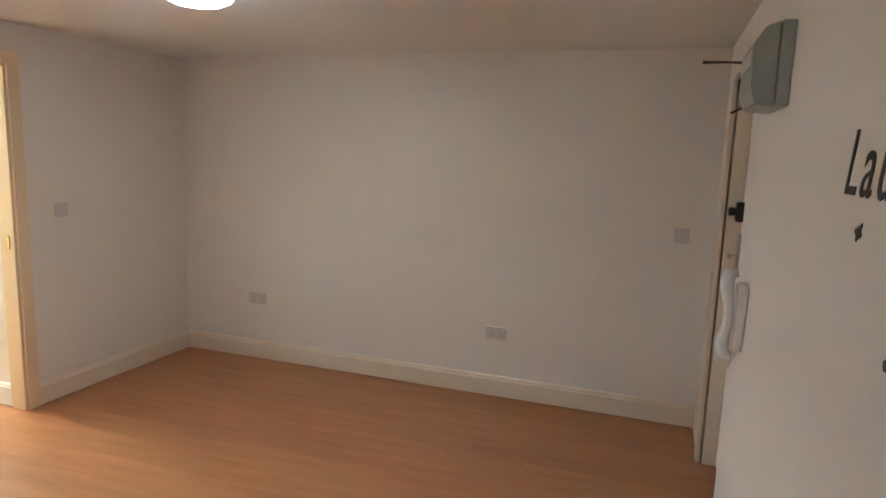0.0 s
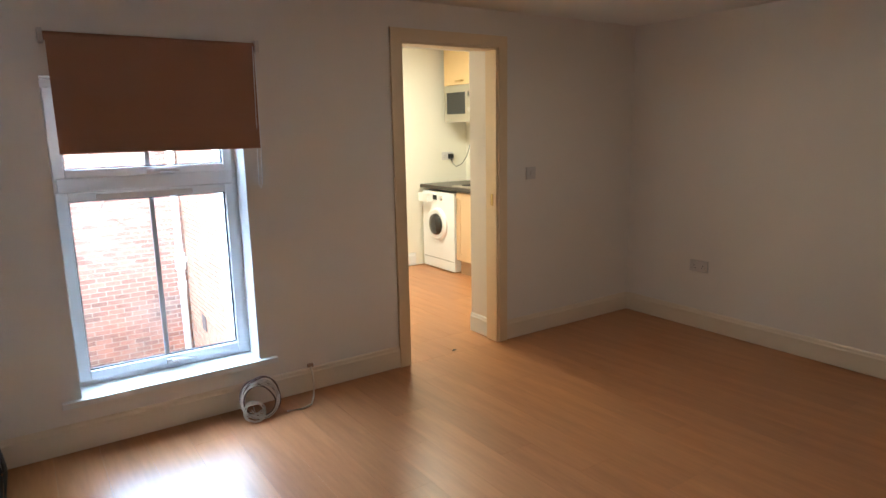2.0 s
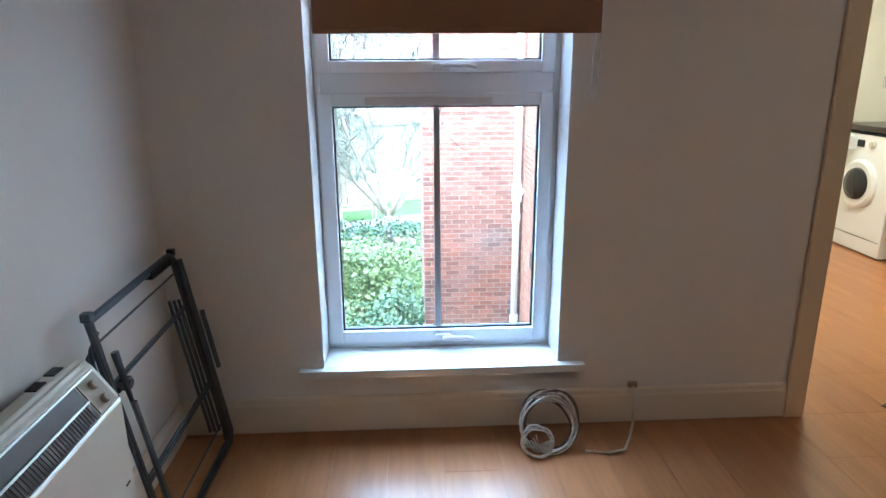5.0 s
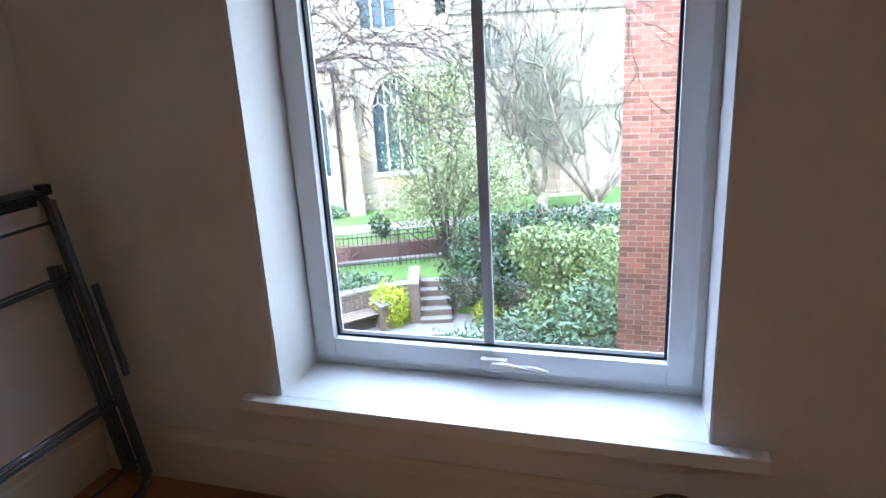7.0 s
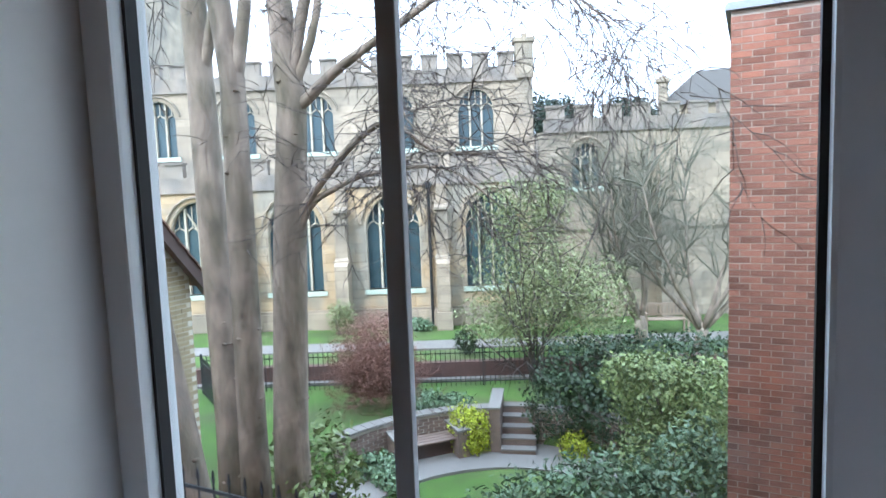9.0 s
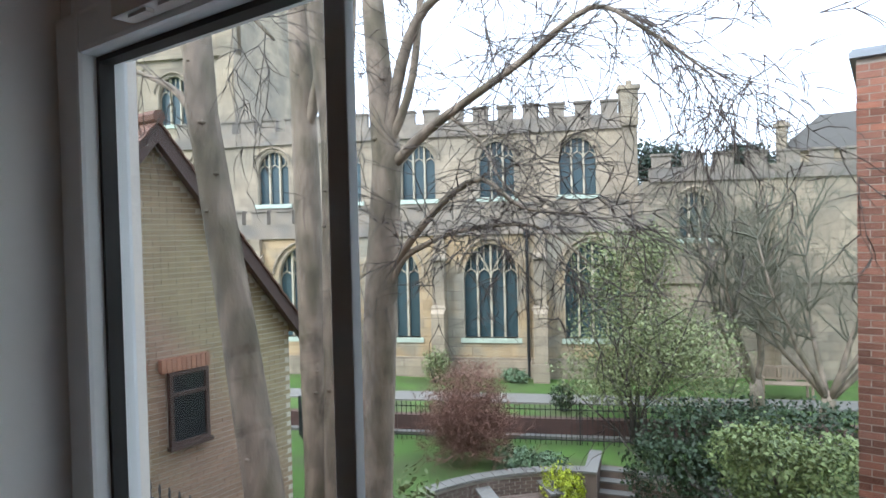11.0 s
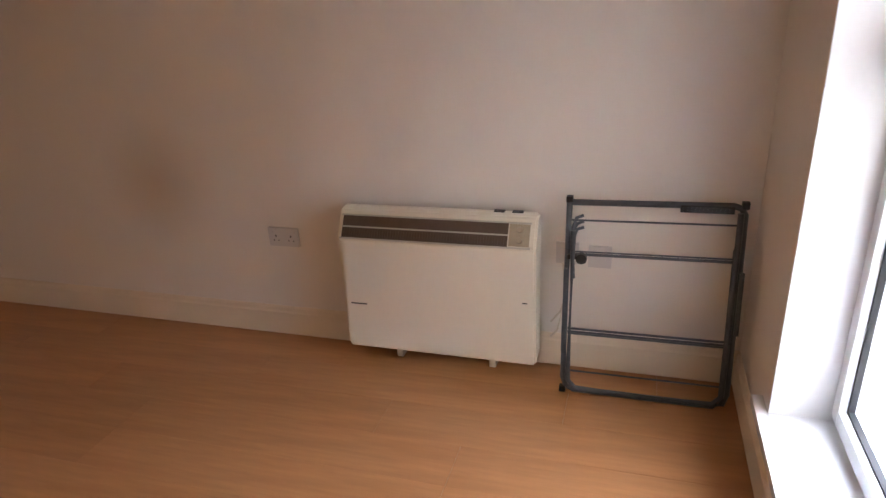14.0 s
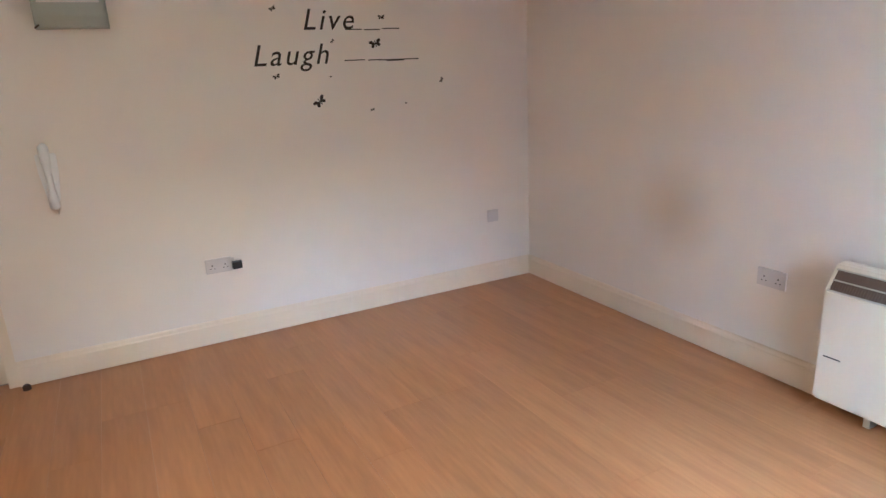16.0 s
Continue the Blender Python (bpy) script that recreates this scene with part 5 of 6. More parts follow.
for s in (-1, 1):
    for k in range(rows_):
        for j in range(10):
            f0, f1 = k / rows_, (k + 1.15) / rows_
            ya, yb = s * (HW + 0.3) * (1 - f0), s * (HW + 0.3) * (1 - f1)
            za = HE - 0.3 * math.tan(t_) + (HA - HE + 0.3 * math.tan(t_)) * f0 + 0.18
            zb = HE - 0.3 * math.tan(t_) + (HA - HE + 0.3 * math.tan(t_)) * f1 + 0.15
            prism(bm, [(ya, za), (yb, zb), (yb, zb - 0.03), (ya, za - 0.03)], "x", 0.2 - (j + 1) * 0.62, 0.2 - j * 0.62 - 0.01)
part("roof_tile", bm, TILE, hs, kind="stuff")
bm = bmesh.new()
tube(bm, [(0.2, 0, HA + 0.2), (-6, 0, HA + 0.2)], 0.09, 8)
part("ridge", bm, TILE, hs)

# ---- flat roof below the window, its parapet and railings ----
structure("flat_roof", boxes((-6.8, 1.74, 4.21, 6.42, -2.2, -1.9)), FELT, "pale weathered flat roof with puddle stains")
structure("roof_kerb", boxes((-6.8, 1.74, 6.25, 6.42, -1.9, -1.62)), SILL, "white roof edge strip")
structure("parapet_body", boxes((-6.8, 1.74, 6.43, 6.66, -4.4, -1.58)), BRICKO)
cop = thing("parapet_coping", (0, 6.55, -1.58), "red brick coping along the flat roof", "coping")
first = None
for k in range(38):
    if first is None:
        first = part("brick", boxes((0.004, 0.218, -0.15, 0.15, 0, 0.075), bevel=0.008), COPING, cop)
        o = first
    else:
        o = new("brick", first.data)
        o.parent = cop
    o.location = (-6.8 + k * 0.2245, 0, 0)
railings("roof_railings", (-6.7, 6.57), (1.7, 6.57), -1.505, 0.38, 0.15, "black spiked iron railings on the brick parapet", 1.8, 0.0055)
hatch = thing("roof_vent", (-1.9, 5.35, -1.9, 0, 0, 10), "dark low roof hatch on the flat roof", "roof hatch")
part("kerb", boxes((-0.55, 0.55, -0.3, 0.3, 0, 0.14), bevel=0.02), SILL, hatch)
part("lid", boxes((-0.5, 0.5, -0.26, 0.26, 0.14, 0.19), bevel=0.02), DARKGLASS, hatch)

# ---- red brick wing ----
bw = thing("brick_wing", (0.855, 11.35, 0), "red brick wing of the building with a white downpipe", "building")
BT = 2.68
part("core", boxes((0.08, 1.82, 0.08, 2.3, -4.9, BT)), MORTAR, bw)
part("coping", boxes((-0.06, 1.57, -0.06, 2.34, BT, BT + 0.06), (-0.04, 1.57, -0.04, 2.3, BT + 0.06, BT + 0.09)), LEAD, bw)
pipe = new("downpipe")
pipe.parent = bw
pipe.location = (1.45, -0.09, 0)
bm = bmesh.new()
tube(bm, [(0, 0, -4.6), (0, 0, 4.5)], 0.055, 14)
part("pipe", bm, UPVC, pipe, smooth=True)
for z_ in (-2.7, -1.0, 1.1):
    bm = bmesh.new()
    lathe(bm, [(0.07, z_), (0.07, z_ + 0.12)], (0, 0, 0), "z", 14)
    part("socket", bm, UPVC, pipe)
bm = bmesh.new()
tube(bm, [(0, 0, -0.56), (0.16, -0.02, -0.50)], 0.045, 10)
tube(bm, [(0, 0, -0.54), (0, -0.10, -0.54)], 0.05, 12)
lathe(bm, [(0.080, -0.68), (0.080, -0.40)], (0, 0, 0), "z", 14)
part("branch", bm, UPVC, pipe)
sw = thing("side_wall", (2.425, 11.34, 0), "orange brick side wall with a small dark vent", "building")
bv, bf = [], []
for row in range(72):
    z_ = -2.7 + row * 0.0765
    for k in range(18):
        y1_ = -0.01 - k * 0.225 - (0.112 if row % 2 else 0)
        y0_ = y1_ - 0.214
        if y0_ < -3.92:
            continue
        b0 = len(bv)
        for xx in (0.0, -0.022 - rng.uniform(0, 0.004)):
            bv += [(xx, y0_, z_), (xx, y1_, z_), (xx, y1_, z_ + 0.066), (xx, y0_, z_ + 0.066)]
        bf += [tuple(b0 + q for q in f) for f in ((4, 7, 6, 5), (0, 3, 7, 4), (1, 5, 6, 2), (3, 2, 6, 7), (0, 4, 5, 1))]
me = bpy.data.meshes.new("brick")
me.from_pydata(bv, [], bf)
me.materials.append(BRICKO)
o = new("brick", me)
o.parent = sw
o["kind"] = "stuff"
part("mortar_bed", boxes((-0.014, 0.25, -3.94, 0.3, -4.9, 3.0)), MORTAR, sw)
part("vent", boxes((-0.035, -0.015, -1.08, -0.84, -1.52, -1.28), bevel=0.003), TIMBER, sw)


# ---- plants ----
def leaf_cloud(name, parent, blobs, count, size, material, seed, flat=0.55, shell=0.55):
    """Small folded leaves scattered through lumpy blobs (x, y, z, rx, ry, rz)."""
    g = np.random.default_rng(seed)
    vol = np.array([b[3] * b[4] * b[5] for b in blobs]) ** 0.67
    pick = g.choice(len(blobs), count, p=vol / vol.sum())
    B = np.array(blobs)[pick]
    d = g.normal(size=(count, 3))
    d /= np.linalg.norm(d, axis=1)[:, None]
    lump = 1 + 0.16 * np.sin(d[:, 0] * 7 + seed) * np.sin(d[:, 1] * 6 + 2 * seed) + 0.10 * np.sin(d[:, 2] * 13 + seed) + 0.08 * g.normal(size=count)
    r = (shell + (1 - shell) * g.random(count) ** 0.6) * lump
    P = B[:, :3] + d * B[:, 3:] * r[:, None]
    a = g.normal(size=(count, 3))
    a /= np.linalg.norm(a, axis=1)[:, None]
    n_ = d + 0.8 * g.normal(size=(count, 3))
    b = np.cross(n_, a)
    b /= np.linalg.norm(b, axis=1)[:, None] + 1e-9
    a = np.cross(b, n_)
    a /= np.linalg.norm(a, axis=1)[:, None] + 1e-9
    s = size * (0.6 + 0.8 * g.random(count))[:, None]
    V = np.empty((count, 4, 3))
    V[:, 0] = P - a * s
    V[:, 1] = P + b * s * flat
    V[:, 2] = P + a * s
    V[:, 3] = P - b * s * flat
    me_ = bpy.data.meshes.new(name)
    me_.from_pydata(V.reshape(-1, 3).tolist(), [], np.arange(count * 4).reshape(-1, 4).tolist())
    me_.materials.append(material)
    o_ = new(name, me_)
    o_.parent = parent
    o_["kind"] = "stuff"
    return o_


def grow(bm, start, way, length, radius, level, r, spread=0.75, droop=0.0, kids=4, sides=5, wiggle=0.14):
    p, d = Vector(start), Vector(way).normalized()
    pts_, rad = [p.copy()], [radius]
    n = 5 if level > 1 else 4
    for k in range(n):
        d = (d + Vector((r.gauss(0, wiggle), r.gauss(0, wiggle), r.gauss(0, wiggle) - droop * (1 + k * 0.4)))).normalized()
        p = p + d * length / n
        pts_.append(p.copy())
        rad.append(radius * (1 - 0.75 * (k + 1) / n))
    tube(bm, pts_, rad, sides if level > 1 else 3, caps=False)
    if level > 0:
        for k in range(kids):
            i_ = r.randint(1, n)
            side = Vector((r.gauss(0, 1), r.gauss(0, 1), r.gauss(0, 0.6) + 0.15)).normalized()
            grow(bm, pts_[i_], (pts_[i_] - pts_[i_ - 1]).normalized() * (1 - spread * 0.5) + side * spread, length * r.uniform(0.45, 0.7), max(rad[i_] * 0.6, 0.0062), level - 1, r, spread, droop, kids, sides, wiggle)


def bare_tree(name, base, trunk, radii, seed, label, limbs=(), tops=5, levels=3, tag="bare trees outside", length=2.4, twig=0.03):
    ob_ = thing(name, base, label, "tree", tag)
    r = random.Random(seed)
    bm_ = bmesh.new()
    tube(bm_, trunk, radii, 12)
    for k in range(26):
        t0_ = r.random() * (len(trunk) - 1)
        i_ = min(int(t0_), len(trunk) - 2)
        q = Vector(trunk[i_]).lerp(Vector(trunk[i_ + 1]), t0_ - i_)
        rr_ = radii[i_] + (radii[i_ + 1] - radii[i_]) * (t0_ - i_)
        a = r.random() * 6.28
        bmesh.ops.create_icosphere(bm_, subdivisions=1, radius=r.uniform(0.025, 0.05), matrix=Matrix.Translation(q + Vector((math.cos(a), math.sin(a), 0)) * rr_ * 0.92) @ Matrix.Diagonal((1, 1, 0.6, 1)))
    part("trunk", bm_, BARK, ob_, smooth=True)
    bm_ = bmesh.new()
    end = Vector(trunk[-1])
    for k in range(tops):
        a = k * 6.28 / tops + r.random()
        grow(bm_, end, (math.cos(a) * 0.7, math.sin(a) * 0.7, 1.0), length, radii[-1] * 0.7, levels, r, 0.7, 0.01, 4)
    if tops:
        part("branches", bm_, TWIG, ob_, kind="stuff")
    else:
        bm_.free()
    for pts_, r0, r1 in limbs:
        bm_ = bmesh.new()
        m = len(pts_)
        smooth_ = []
        P = [Vector(q) for q in pts_]
        for i_ in range(m - 1):
            p0, p1, p2, p3 = P[max(i_ - 1, 0)], P[i_], P[i_ + 1], P[min(i_ + 2, m - 1)]
            for s in range(4):
                t_2 = s / 4
                smooth_.append(0.5 * ((2 * p1) + (p2 - p0) * t_2 + (2 * p0 - 5 * p1 + 4 * p2 - p3) * t_2 ** 2 + (3 * p1 - p0 - 3 * p2 + p3) * t_2 ** 3))
        smooth_.append(P[-1])
        R = [r0 + (r1 - r0) * k / (len(smooth_) - 1) for k in range(len(smooth_))]
        tube(bm_, smooth_, R, 8)
        part("limb", bm_, BARK, ob_, smooth=True)
        bm_ = bmesh.new()
        for k in range(4, len(smooth_)):
            for _ in range((3 if len(pts_) > 6 else 1) if k > 8 else 1):
                side = Vector((r.gauss(0, 0.8), r.gauss(0, 0.8), r.gauss(0, 0.7)))
                along = smooth_[k] - smooth_[k - 1]
                grow(bm_, smooth_[k], along.normalized() + side * 0.8, r.uniform(0.7, 1.4), min(twig * 0.28, R[k] * 0.45), 2, r, 0.6, 0.07, 4, 3, 0.2)
        part("twigs", bm_, TWIG, ob_, kind="stuff")
    return ob_


TL = "tall bare tree with a grey-green knobbly trunk"
bare_tree("tree", (0, 0, 0), [(-3.25, 7.5, -4.3), (-3.80, 7.5, -1.4), (-4.10, 7.5, 0.05), (-4.60, 7.5, 2.3), (-4.72, 7.5, 4.2), (-4.9, 7.6, 8)], [0.24, 0.19, 0.175, 0.16, 0.13, 0.09], 1, TL + ", leaning",
          [([(-4.50, 7.5, 1.9), (-4.9, 7.45, 2.5), (-5.6, 7.4, 2.85)], 0.06, 0.02), ([(-4.62, 7.5, 2.5), (-4.95, 7.45, 3.4), (-5.2, 7.4, 4.3)], 0.07, 0.03), ([(-4.7, 7.5, 2.9), (-4.25, 7.6, 3.35), (-3.7, 7.7, 2.9)], 0.045, 0.015)], 4, 2)
bare_tree("tree", (0, 0, 0), [(-5.15, 9.5, -4.3), (-5.2, 9.55, -2.2), (-5.28, 9.55, 0.5), (-5.42, 9.6, 3.9), (-5.55, 9.6, 8)], [0.26, 0.21, 0.19, 0.16, 0.1], 2, TL, [([(-5.36, 9.6, 2.3), (-4.9, 9.5, 3.4), (-4.7, 9.4, 4.6)], 0.08, 0.05)], 4, 2)
bare_tree("tree", (0, 0, 0), [(-4.50, 9.2, -4.3), (-4.50, 9.2, -2.1), (-4.46, 9.2, 0.5), (-4.44, 9.2, 2.2), (-4.7, 9.2, 3.9), (-4.9, 9.2, 8)], [0.22, 0.18, 0.165, 0.15, 0.12, 0.08], 3, TL + ", forked", [([(-4.44, 9.2, 2.0), (-4.2, 9.25, 3.2), (-4.15, 9.3, 4.5)], 0.09, 0.06)], 4, 2)
bare_tree("tree", (0, 0, 0), [(-3.80, 9.05, -4.3), (-3.76, 9.05, -1.95), (-3.60, 9.05, 0.3), (-3.46, 9.05, 1.8), (-3.62, 9.05, 3.7), (-3.75, 9.05, 8)], [0.25, 0.205, 0.19, 0.165, 0.12, 0.07], 4, TL + " and long drooping limbs",
          [([(-3.45, 9.05, 1.72), (-2.95, 9.08, 2.08), (-2.53, 9.1, 2.30), (-1.79, 9.12, 2.65), (-1.09, 9.15, 3.02), (-0.62, 9.15, 2.75), (-0.06, 9.2, 2.25)], 0.066, 0.008),
           ([(-3.58, 9.05, 0.45), (-3.09, 9.0, 0.95), (-2.55, 8.95, 1.38), (-2.14, 8.95, 1.52), (-1.70, 8.95, 1.22), (-1.07, 8.95, 1.15)], 0.05, 0.012),
           ([(-3.60, 9.05, 0.1), (-3.3, 9.05, 0.68), (-2.95, 9.05, 0.88), (-2.5, 9.05, 1.02), (-1.65, 9.05, 1.05), (-1.1, 9.05, 0.7)], 0.045, 0.010),
           ([(-3.50, 9.05, 1.9), (-3.12, 9.05, 3.1), (-2.6, 9.05, 3.5), (-1.9, 9.1, 3.3)], 0.08, 0.02),
           ([(-3.42, 9.05, 2.0), (-3.1, 9.1, 2.75), (-2.95, 9.15, 4.2)], 0.06, 0.03),
           ([(-2.6, 9.1, 2.2), (-2.2, 9.0, 1.9), (-1.9, 8.95, 1.45), (-1.5, 8.9, 1.25)], 0.02, 0.006)], 4, 2)

# spreading bare tree in the churchyard
r_ = random.Random(21)
for tx, ty, lean_, n_ in ((-0.15, 21.3, 0.15, 6), (-1.75, 21.9, -0.12, 5)):
    rt = thing("tree", (tx, ty, GZ), "low spreading bare fruit tree with many fine twigs", "tree", "bare trees outside")
    bm, limbs_ = bmesh.new(), bmesh.new()
    tube(bm, [(0, 0, -0.1), (0.02 + lean_ * 0.2, 0, 0.35), (lean_ * 0.5, 0.02, 0.8)], [0.24, 0.17, 0.15], 10)
    for k in range(n_):
        a = k * 6.28 / n_ + r_.uniform(-0.3, 0.3)
        out = r_.uniform(0.25, 0.95)
        pts_, rad_ = [Vector((lean_ * 0.4, 0, 0.55))], [0.085]
        d = Vector((math.cos(a) * out + lean_, math.sin(a) * out * 0.6, 0.75)).normalized()
        for j in range(6):
            d = (d + Vector((r_.gauss(0, 0.13), r_.gauss(0, 0.13), 0.16))).normalized()
            pts_.append(pts_[-1] + d * 0.74)
            rad_.append(0.085 - 0.0115 * (j + 1))
        tube(bm, pts_, rad_, 8)
        for j in range(2, 7):
            for _ in range(4):
                side = Vector((r_.gauss(0, 1), r_.gauss(0, 1), r_.gauss(0.4, 0.5))).normalized()
                grow(limbs_, pts_[j], (pts_[j] - pts_[j - 1]).normalized() * 0.7 + side * 0.75, r_.uniform(1.0, 1.9), 0.030, 2, r_, 0.7, -0.02, 4, 4, 0.18)
    part("branches", limbs_, FRUITWOOD, rt, kind="stuff")
    part("trunk", bm, BARK, rt, smooth=True)
seat = thing("park_bench", (-1.25, 23.3, GZ, 0, 0, 22), "weathered slatted wooden bench on the far lawn", "bench")
WEATHERED = mat("weathered_board", (0.36, 0.27, 0.19), 0.9)
for s in (-0.62, 0.62):
    part("end_frame", boxes((s - 0.03, s + 0.03, -0.25, -0.19, 0, 0.62), (s - 0.03, s + 0.03, 0.2, 0.26, 0, 0.88), (s - 0.03, s + 0.03, -0.27, 0.2, 0.60, 0.645), bevel=0.004), WEATHERED, seat)
for k in range(4):
    part("seat_slat", boxes((-0.59, 0.59, -0.22 + 0.11 * k, -0.13 + 0.11 * k, 0.42, 0.445)), WEATHERED, seat)
part("back_rail", boxes((-0.59, 0.59, 0.205, 0.245, 0.82, 0.88), (-0.59, 0.59, 0.205, 0.245, 0.50, 0.54)), WEATHERED, seat)
for k in range(11):
    part("back_slat", boxes((-0.55 + 0.105 * k, -0.50 + 0.105 * k, 0.215, 0.235, 0.54, 0.82)), WEATHERED, seat)


def shrub(name, place, blobs, count, size, material, seed, label, cat="shrub", stems=7, flat=0.55, shell=0.5):
    ob_ = thing(name, place, label, cat)
    leaf_cloud("leaves", ob_, blobs, count, size, material, seed, flat, shell)
    if stems:
        r = random.Random(seed)
        bm_ = bmesh.new()
        top_ = max(b[2] for b in blobs)
        for k in range(stems):
            b = r.choice(blobs)
            grow(bm_, (r.gauss(0, 0.1), r.gauss(0, 0.1), -0.1), (b[0] + r.gauss(0, 0.2), b[1] + r.gauss(0, 0.2), b[2] + 0.3), b[2] + b[5] * 0.8, 0.035, 2, r, 0.5, 0, 3)
        part("stems", bm_, TWIG, ob_, kind="stuff")
    return ob_


shrub("blossom_tree", (-3.9, 18.6, LZ), [(0, 0, 2.7, 1.6, 1.3, 1.6), (1.2, 0.3, 2.1, 1.4, 1.2, 1.3), (-0.6, 0.1, 4.1, 1.0, 0.9, 1.3), (-0.6, 0, 1.6, 1.4, 1.1, 0.9), (0.4, 0, 4.6, 0.7, 0.7, 0.9)], 24000, 0.036, LEAF_BLOS, 31, "small tree coming into pale green leaf", "tree", 14, 0.6, 0.1)
rb = thing("red_bush", (-6.72, 15.5, LZ), "rounded leafless bush of reddish-brown twigs", "shrub")
r_ = random.Random(8)
bm = bmesh.new()
for k in range(60):
    a, b = r_.random() * 6.28, r_.uniform(0.05, 1.45)
    d = Vector((math.cos(a) * math.sin(b), math.sin(a) * math.sin(b), math.cos(b) + 0.1))
    grow(bm, (0, 0, 0.25), d, r_.uniform(0.8, 1.1), 0.018, 3, r_, 0.75, 0.0, 4, 3, 0.16)
part("twigs", bm, REDLEAF, rb, kind="stuff")
leaf_cloud("buds", rb, [(0, 0, 1.3, 0.98, 0.98, 1.12), (-0.1, 0.0, 1.0, 0.85, 0.85, 0.8), (0.2, 0.1, 1.55, 0.7, 0.7, 0.85)], 17000, 0.030, REDLEAF, 12, 0.3, 0.4)
shrub("ivy_mound", (-2.2, 16.9, LZ), [(0, 0, 0.7, 1.0, 0.8, 1.0), (1.0, 0.3, 0.8, 1.1, 0.9, 1.0), (-0.3, -0.5, 0.3, 0.9, 0.7, 0.8), (0.8, -0.6, 0.3, 1.0, 0.7, 0.7), (2.2, 0.8, 0.8, 1.2, 0.8, 1.0)], 13000, 0.05, LEAF_DARK, 5, "dark green mound of ivy beside the railings", stems=4, shell=0.75)
shrub("variegated_shrub", (0.1, 14.4, LZ), [(-0.45, 0, 1.4, 0.75, 0.7, 0.8), (0.5, 0.2, 1.2, 0.9, 0.8, 0.9), (0, -0.6, 0.5, 1.1, 0.8, 0.8), (-0.9, -0.3, 1.75, 0.45, 0.4, 0.4)], 13000, 0.042, LEAF_VARI, 6, "large shrub with yellow-edged green leaves", stems=6, shell=0.6)
shrub("laurel", (-0.9, 11.3, CZ), [(0, 0, 1.15, 1.1, 0.9, 0.95), (1.0, -0.2, 1.1, 0.9, 0.9, 0.9), (-1.0, 0.3, 0.75, 0.8, 0.8, 0.7), (-1.7, 0.0, 0.45, 0.6, 0.6, 0.45), (0.4, -1.3, 0.6, 1.5, 0.9, 0.8), (1.3, 0.8, 1.5, 0.8, 0.9, 1.0), (0.3, 0.4, 1.7, 0.5, 0.5, 0.45)], 16000, 0.055, LEAF_LAUREL, 7, "broad glossy laurel shrub", stems=6, flat=0.4, shell=0.65)
shrub("laurel", (0.0, 9.3, CZ), [(0, 0, 0.9, 1.6, 0.9, 0.9), (-1.8, 0.2, 0.5, 1.0, 0.8, 0.6)], 7000, 0.06, LEAF_LAUREL, 17, "broad glossy laurel shrub near the building", stems=4, flat=0.4, shell=0.65)
yx, yy = radial(radians(124), CR - 0.45)
shrub("yellow_shrub", (yx, yy, CZ), [(-0.12, 0, 0.55, 0.32, 0.34, 0.52), (0.14, 0, 0.55, 0.32, 0.34, 0.5), (0, 0, 0.3, 0.44, 0.36, 0.4)], 4600, 0.03, LEAF_YEL, 13, "bright yellow-green clipped shrub by the steps", stems=3, shell=0.7)
yx, yy = radial(radians(88), CR - 0.6)
shrub("yellow_shrub", (yx, yy, CZ), [(0, 0, 0.28, 0.32, 0.28, 0.32)], 1200, 0.03, LEAF_YEL, 14, "small bright yellow shrub below the wall", stems=2, shell=0.6)
yx, yy = radial(radians(158), CR - 0.7)
shrub("border_plants", (yx, yy, CZ), [(0, 0, 0.2, 0.6, 0.4, 0.3), (0.5, -0.3, 0.15, 0.4, 0.3, 0.25)], 2000, 0.05, LEAF_LAUREL, 15, "low green border plants in front of the curved wall", "plants", stems=0)
shrub("trunk_ivy", (-3.5, 8.5, LZ), [(0, 0, 0.6, 0.9, 0.5, 0.7), (0.3, 0.2, 1.4, 0.4, 0.3, 0.5), (-1.2, 0.6, 0.5, 0.9, 0.6, 0.6), (-0.45, 1.5, 1.2, 0.5, 0.4, 0.85), (-1.5, 1.5, 0.9, 0.6, 0.4, 0.7)], 6000, 0.05, LEAF_VARI, 16, "light green bushes round the tree trunks", stems=3)
shrub("wall_shrub", cw(-1.4, 0.9, GZ), [(0, 0, 0.55, 0.55, 0.4, 0.6)], 1500, 0.04, LEAF_BLOS, 18, "pale green shrub against the church wall", stems=4, shell=0.2)
shrub("wall_shrub", cw(1.1, 0.7, GZ), [(0, 0, 0.2, 0.5, 0.3, 0.25)], 700, 0.05, LEAF_LAUREL, 19, "low green plant against the church wall", stems=0)
shrub("clipped_ball", cw(2.6, 3.9, GZ), [(0, 0, 0.42, 0.3, 0.3, 0.32)], 1400, 0.03, LEAF_DARK, 20, "small dark clipped round shrub beside the path", stems=2, shell=0.75)
shrub("lawn_plants", (-5.6, 15.7, LZ), [(0, 0, 0.2, 0.55, 0.45, 0.3), (0.6, 0.4, 0.15, 0.4, 0.4, 0.2)], 1500, 0.045, LEAF_LAUREL, 22, "low blue-green plants on the bank", "plants", stems=0)
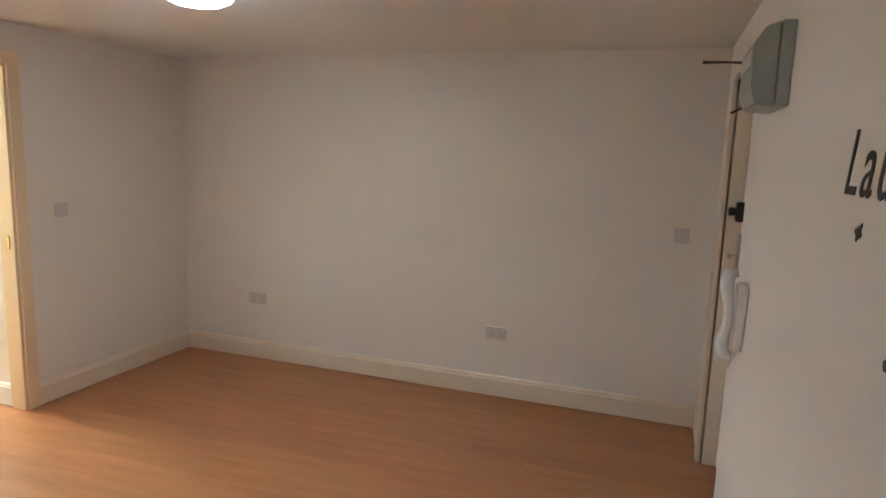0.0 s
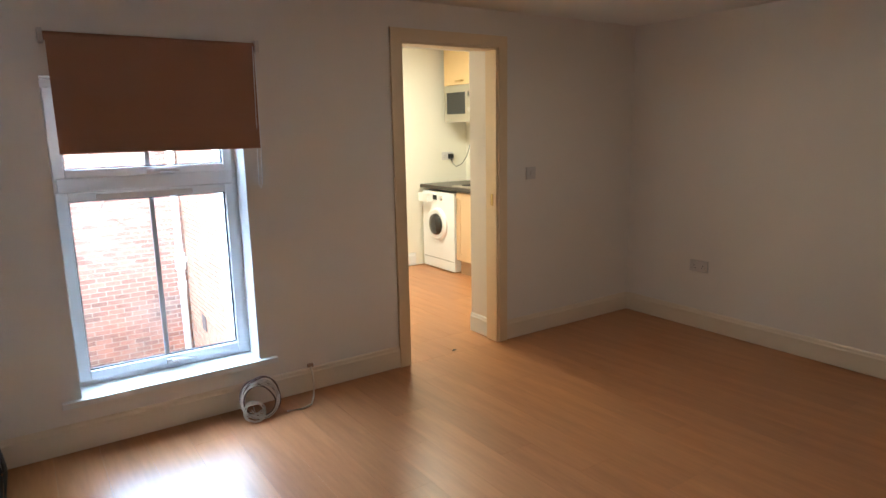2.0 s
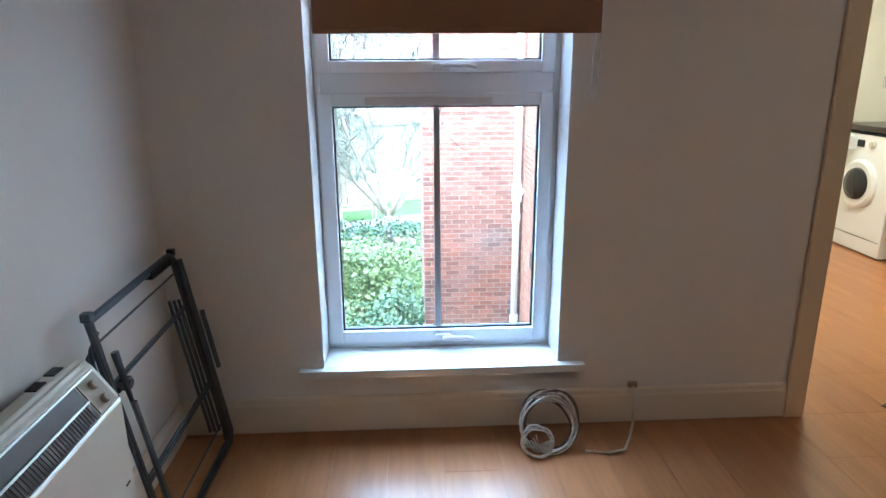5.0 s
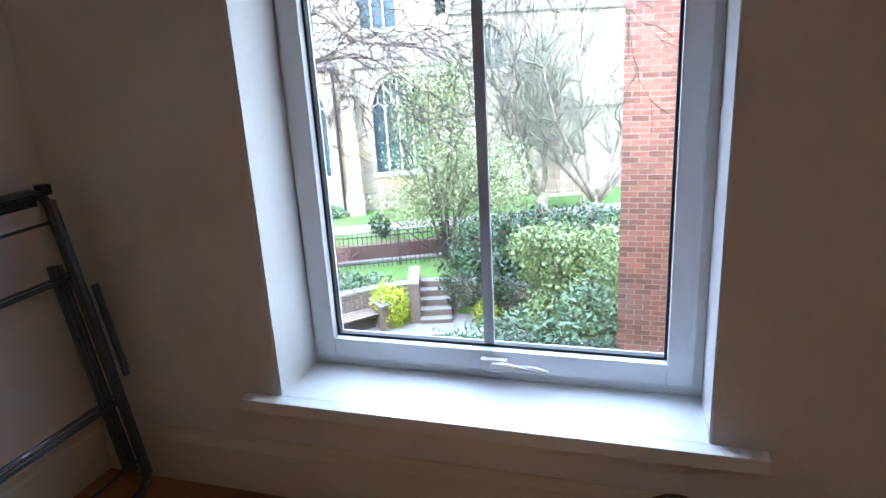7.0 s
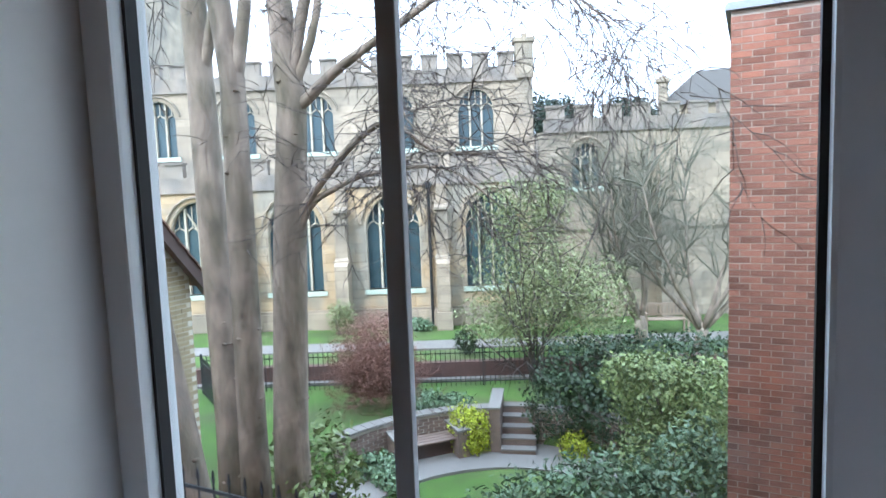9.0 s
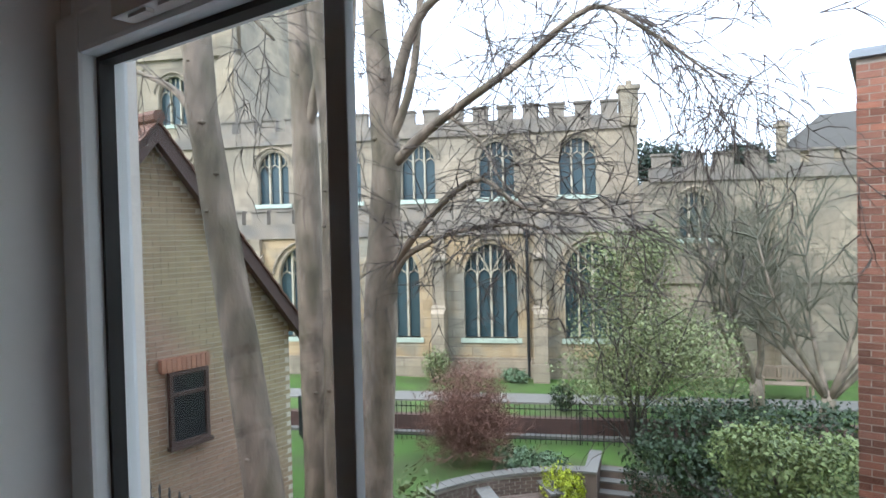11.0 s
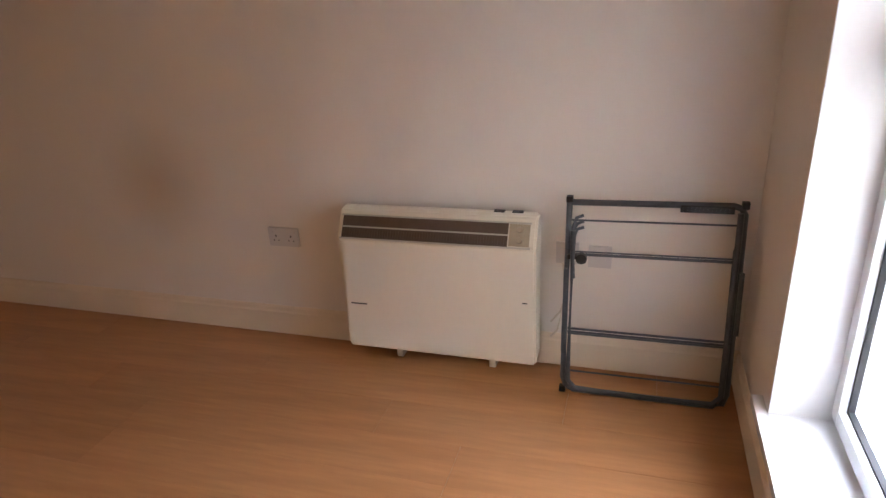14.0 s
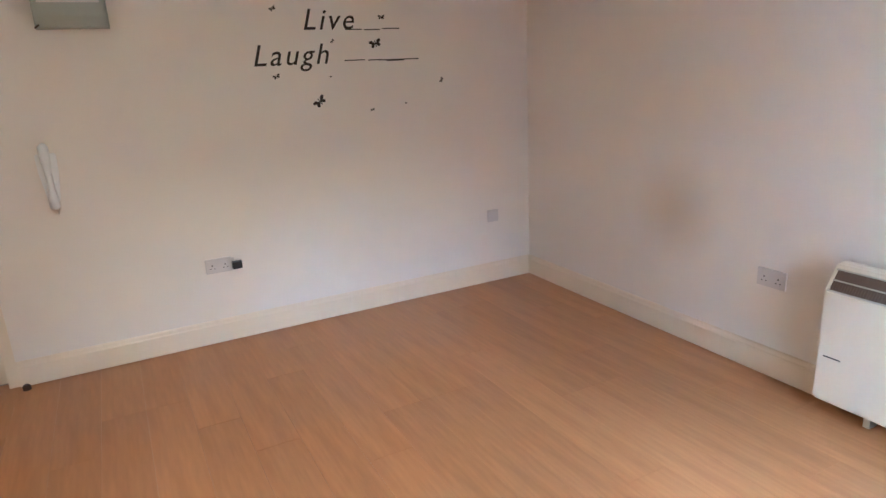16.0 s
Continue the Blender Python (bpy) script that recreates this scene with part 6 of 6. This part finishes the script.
for k, (u_, h_) in enumerate(((7.4, 1.15), (8.3, 0.95), (10.7, 0.75), (11.4, 0.85))):
    yw = cw(u_ * 1.35 - 2.4, -16, GZ)
    shrub("yew_tree", yw, [(0, 0, 8.6, 1.0, 1.1, h_ * 1.1), (0.8, 0, 8.0, 1.3, 1.2, h_ * 0.9), (0, 0, 5.0, 1.6, 1.5, 3.6)], 5000, 0.12, LEAF_YEW, 40 + k, "dark conifer crown behind the church", "tree", stems=3, shell=0.3)

# ---- bricks of the wing ----
shared = {}
count = 0
bv, bf = [], []
rng = random.Random(2)
BAR = 1.57
for row in range(101):
    z_ = -4.95 + row * 0.0765
    if z_ + 0.066 > BT:
        continue
    xcur = 0.0 if row % 2 else -0.109
    while xcur < BAR:
        x0_, x1_ = max(xcur, 0.0), min(xcur + 0.214, BAR)
        near_ = z_ > -1.2
        if x1_ - x0_ > 0.03:
            if near_ and count < 300:
                key = round(x1_ - x0_, 3)
                if key not in shared:
                    m_ = bpy.data.meshes.new("brick")
                    b_ = boxes((0, key, 0, 0.1, 0, 0.066))
                    b_.to_mesh(m_)
                    b_.free()
                    m_.materials.append(BRICK)
                    shared[key] = m_
                o = new("brick", shared[key])
                o.parent = bw
                o.location = (x0_, -rng.uniform(0, 0.005), z_)
                count += 1
            else:
                yy_ = -rng.uniform(0, 0.005)
                b0 = len(bv)
                for q in (0.1, yy_):
                    bv += [(x0_, q, z_), (x1_, q, z_), (x1_, q, z_ + 0.066), (x0_, q, z_ + 0.066)]
                bf += [tuple(b0 + j for j in f) for f in ((4, 5, 6, 7), (0, 4, 7, 3), (1, 2, 6, 5), (3, 7, 6, 2), (0, 1, 5, 4))]
        xcur += 0.2245
for row in range(101):
    z_ = -4.95 + row * 0.0765
    if z_ + 0.066 > BT:
        continue
    for k in range(10):
        y0_ = 0.11 + k * 0.2245 - (0.11 if row % 2 else 0)
        b0 = len(bv)
        for q in (0.1, -rng.uniform(0, 0.004)):
            bv += [(q, y0_, z_), (q, y0_ + 0.214, z_), (q, y0_ + 0.214, z_ + 0.066), (q, y0_, z_ + 0.066)]
        bf += [tuple(b0 + j for j in f) for f in ((4, 7, 6, 5), (0, 3, 7, 4), (1, 5, 6, 2), (3, 2, 6, 7), (0, 4, 5, 1))]
me = bpy.data.meshes.new("brick_rest")
me.from_pydata(bv, [], bf)
me.materials.append(BRICKI)
o = new("brick", me)
o.parent = bw
o["kind"] = "stuff"
part("bed", boxes((0.003, BAR, 0.0035, 0.09, -4.95, BT - 0.01), (0.006, 0.09, 0.09, 2.3, -4.95, BT - 0.01)), MORTAR, bw)
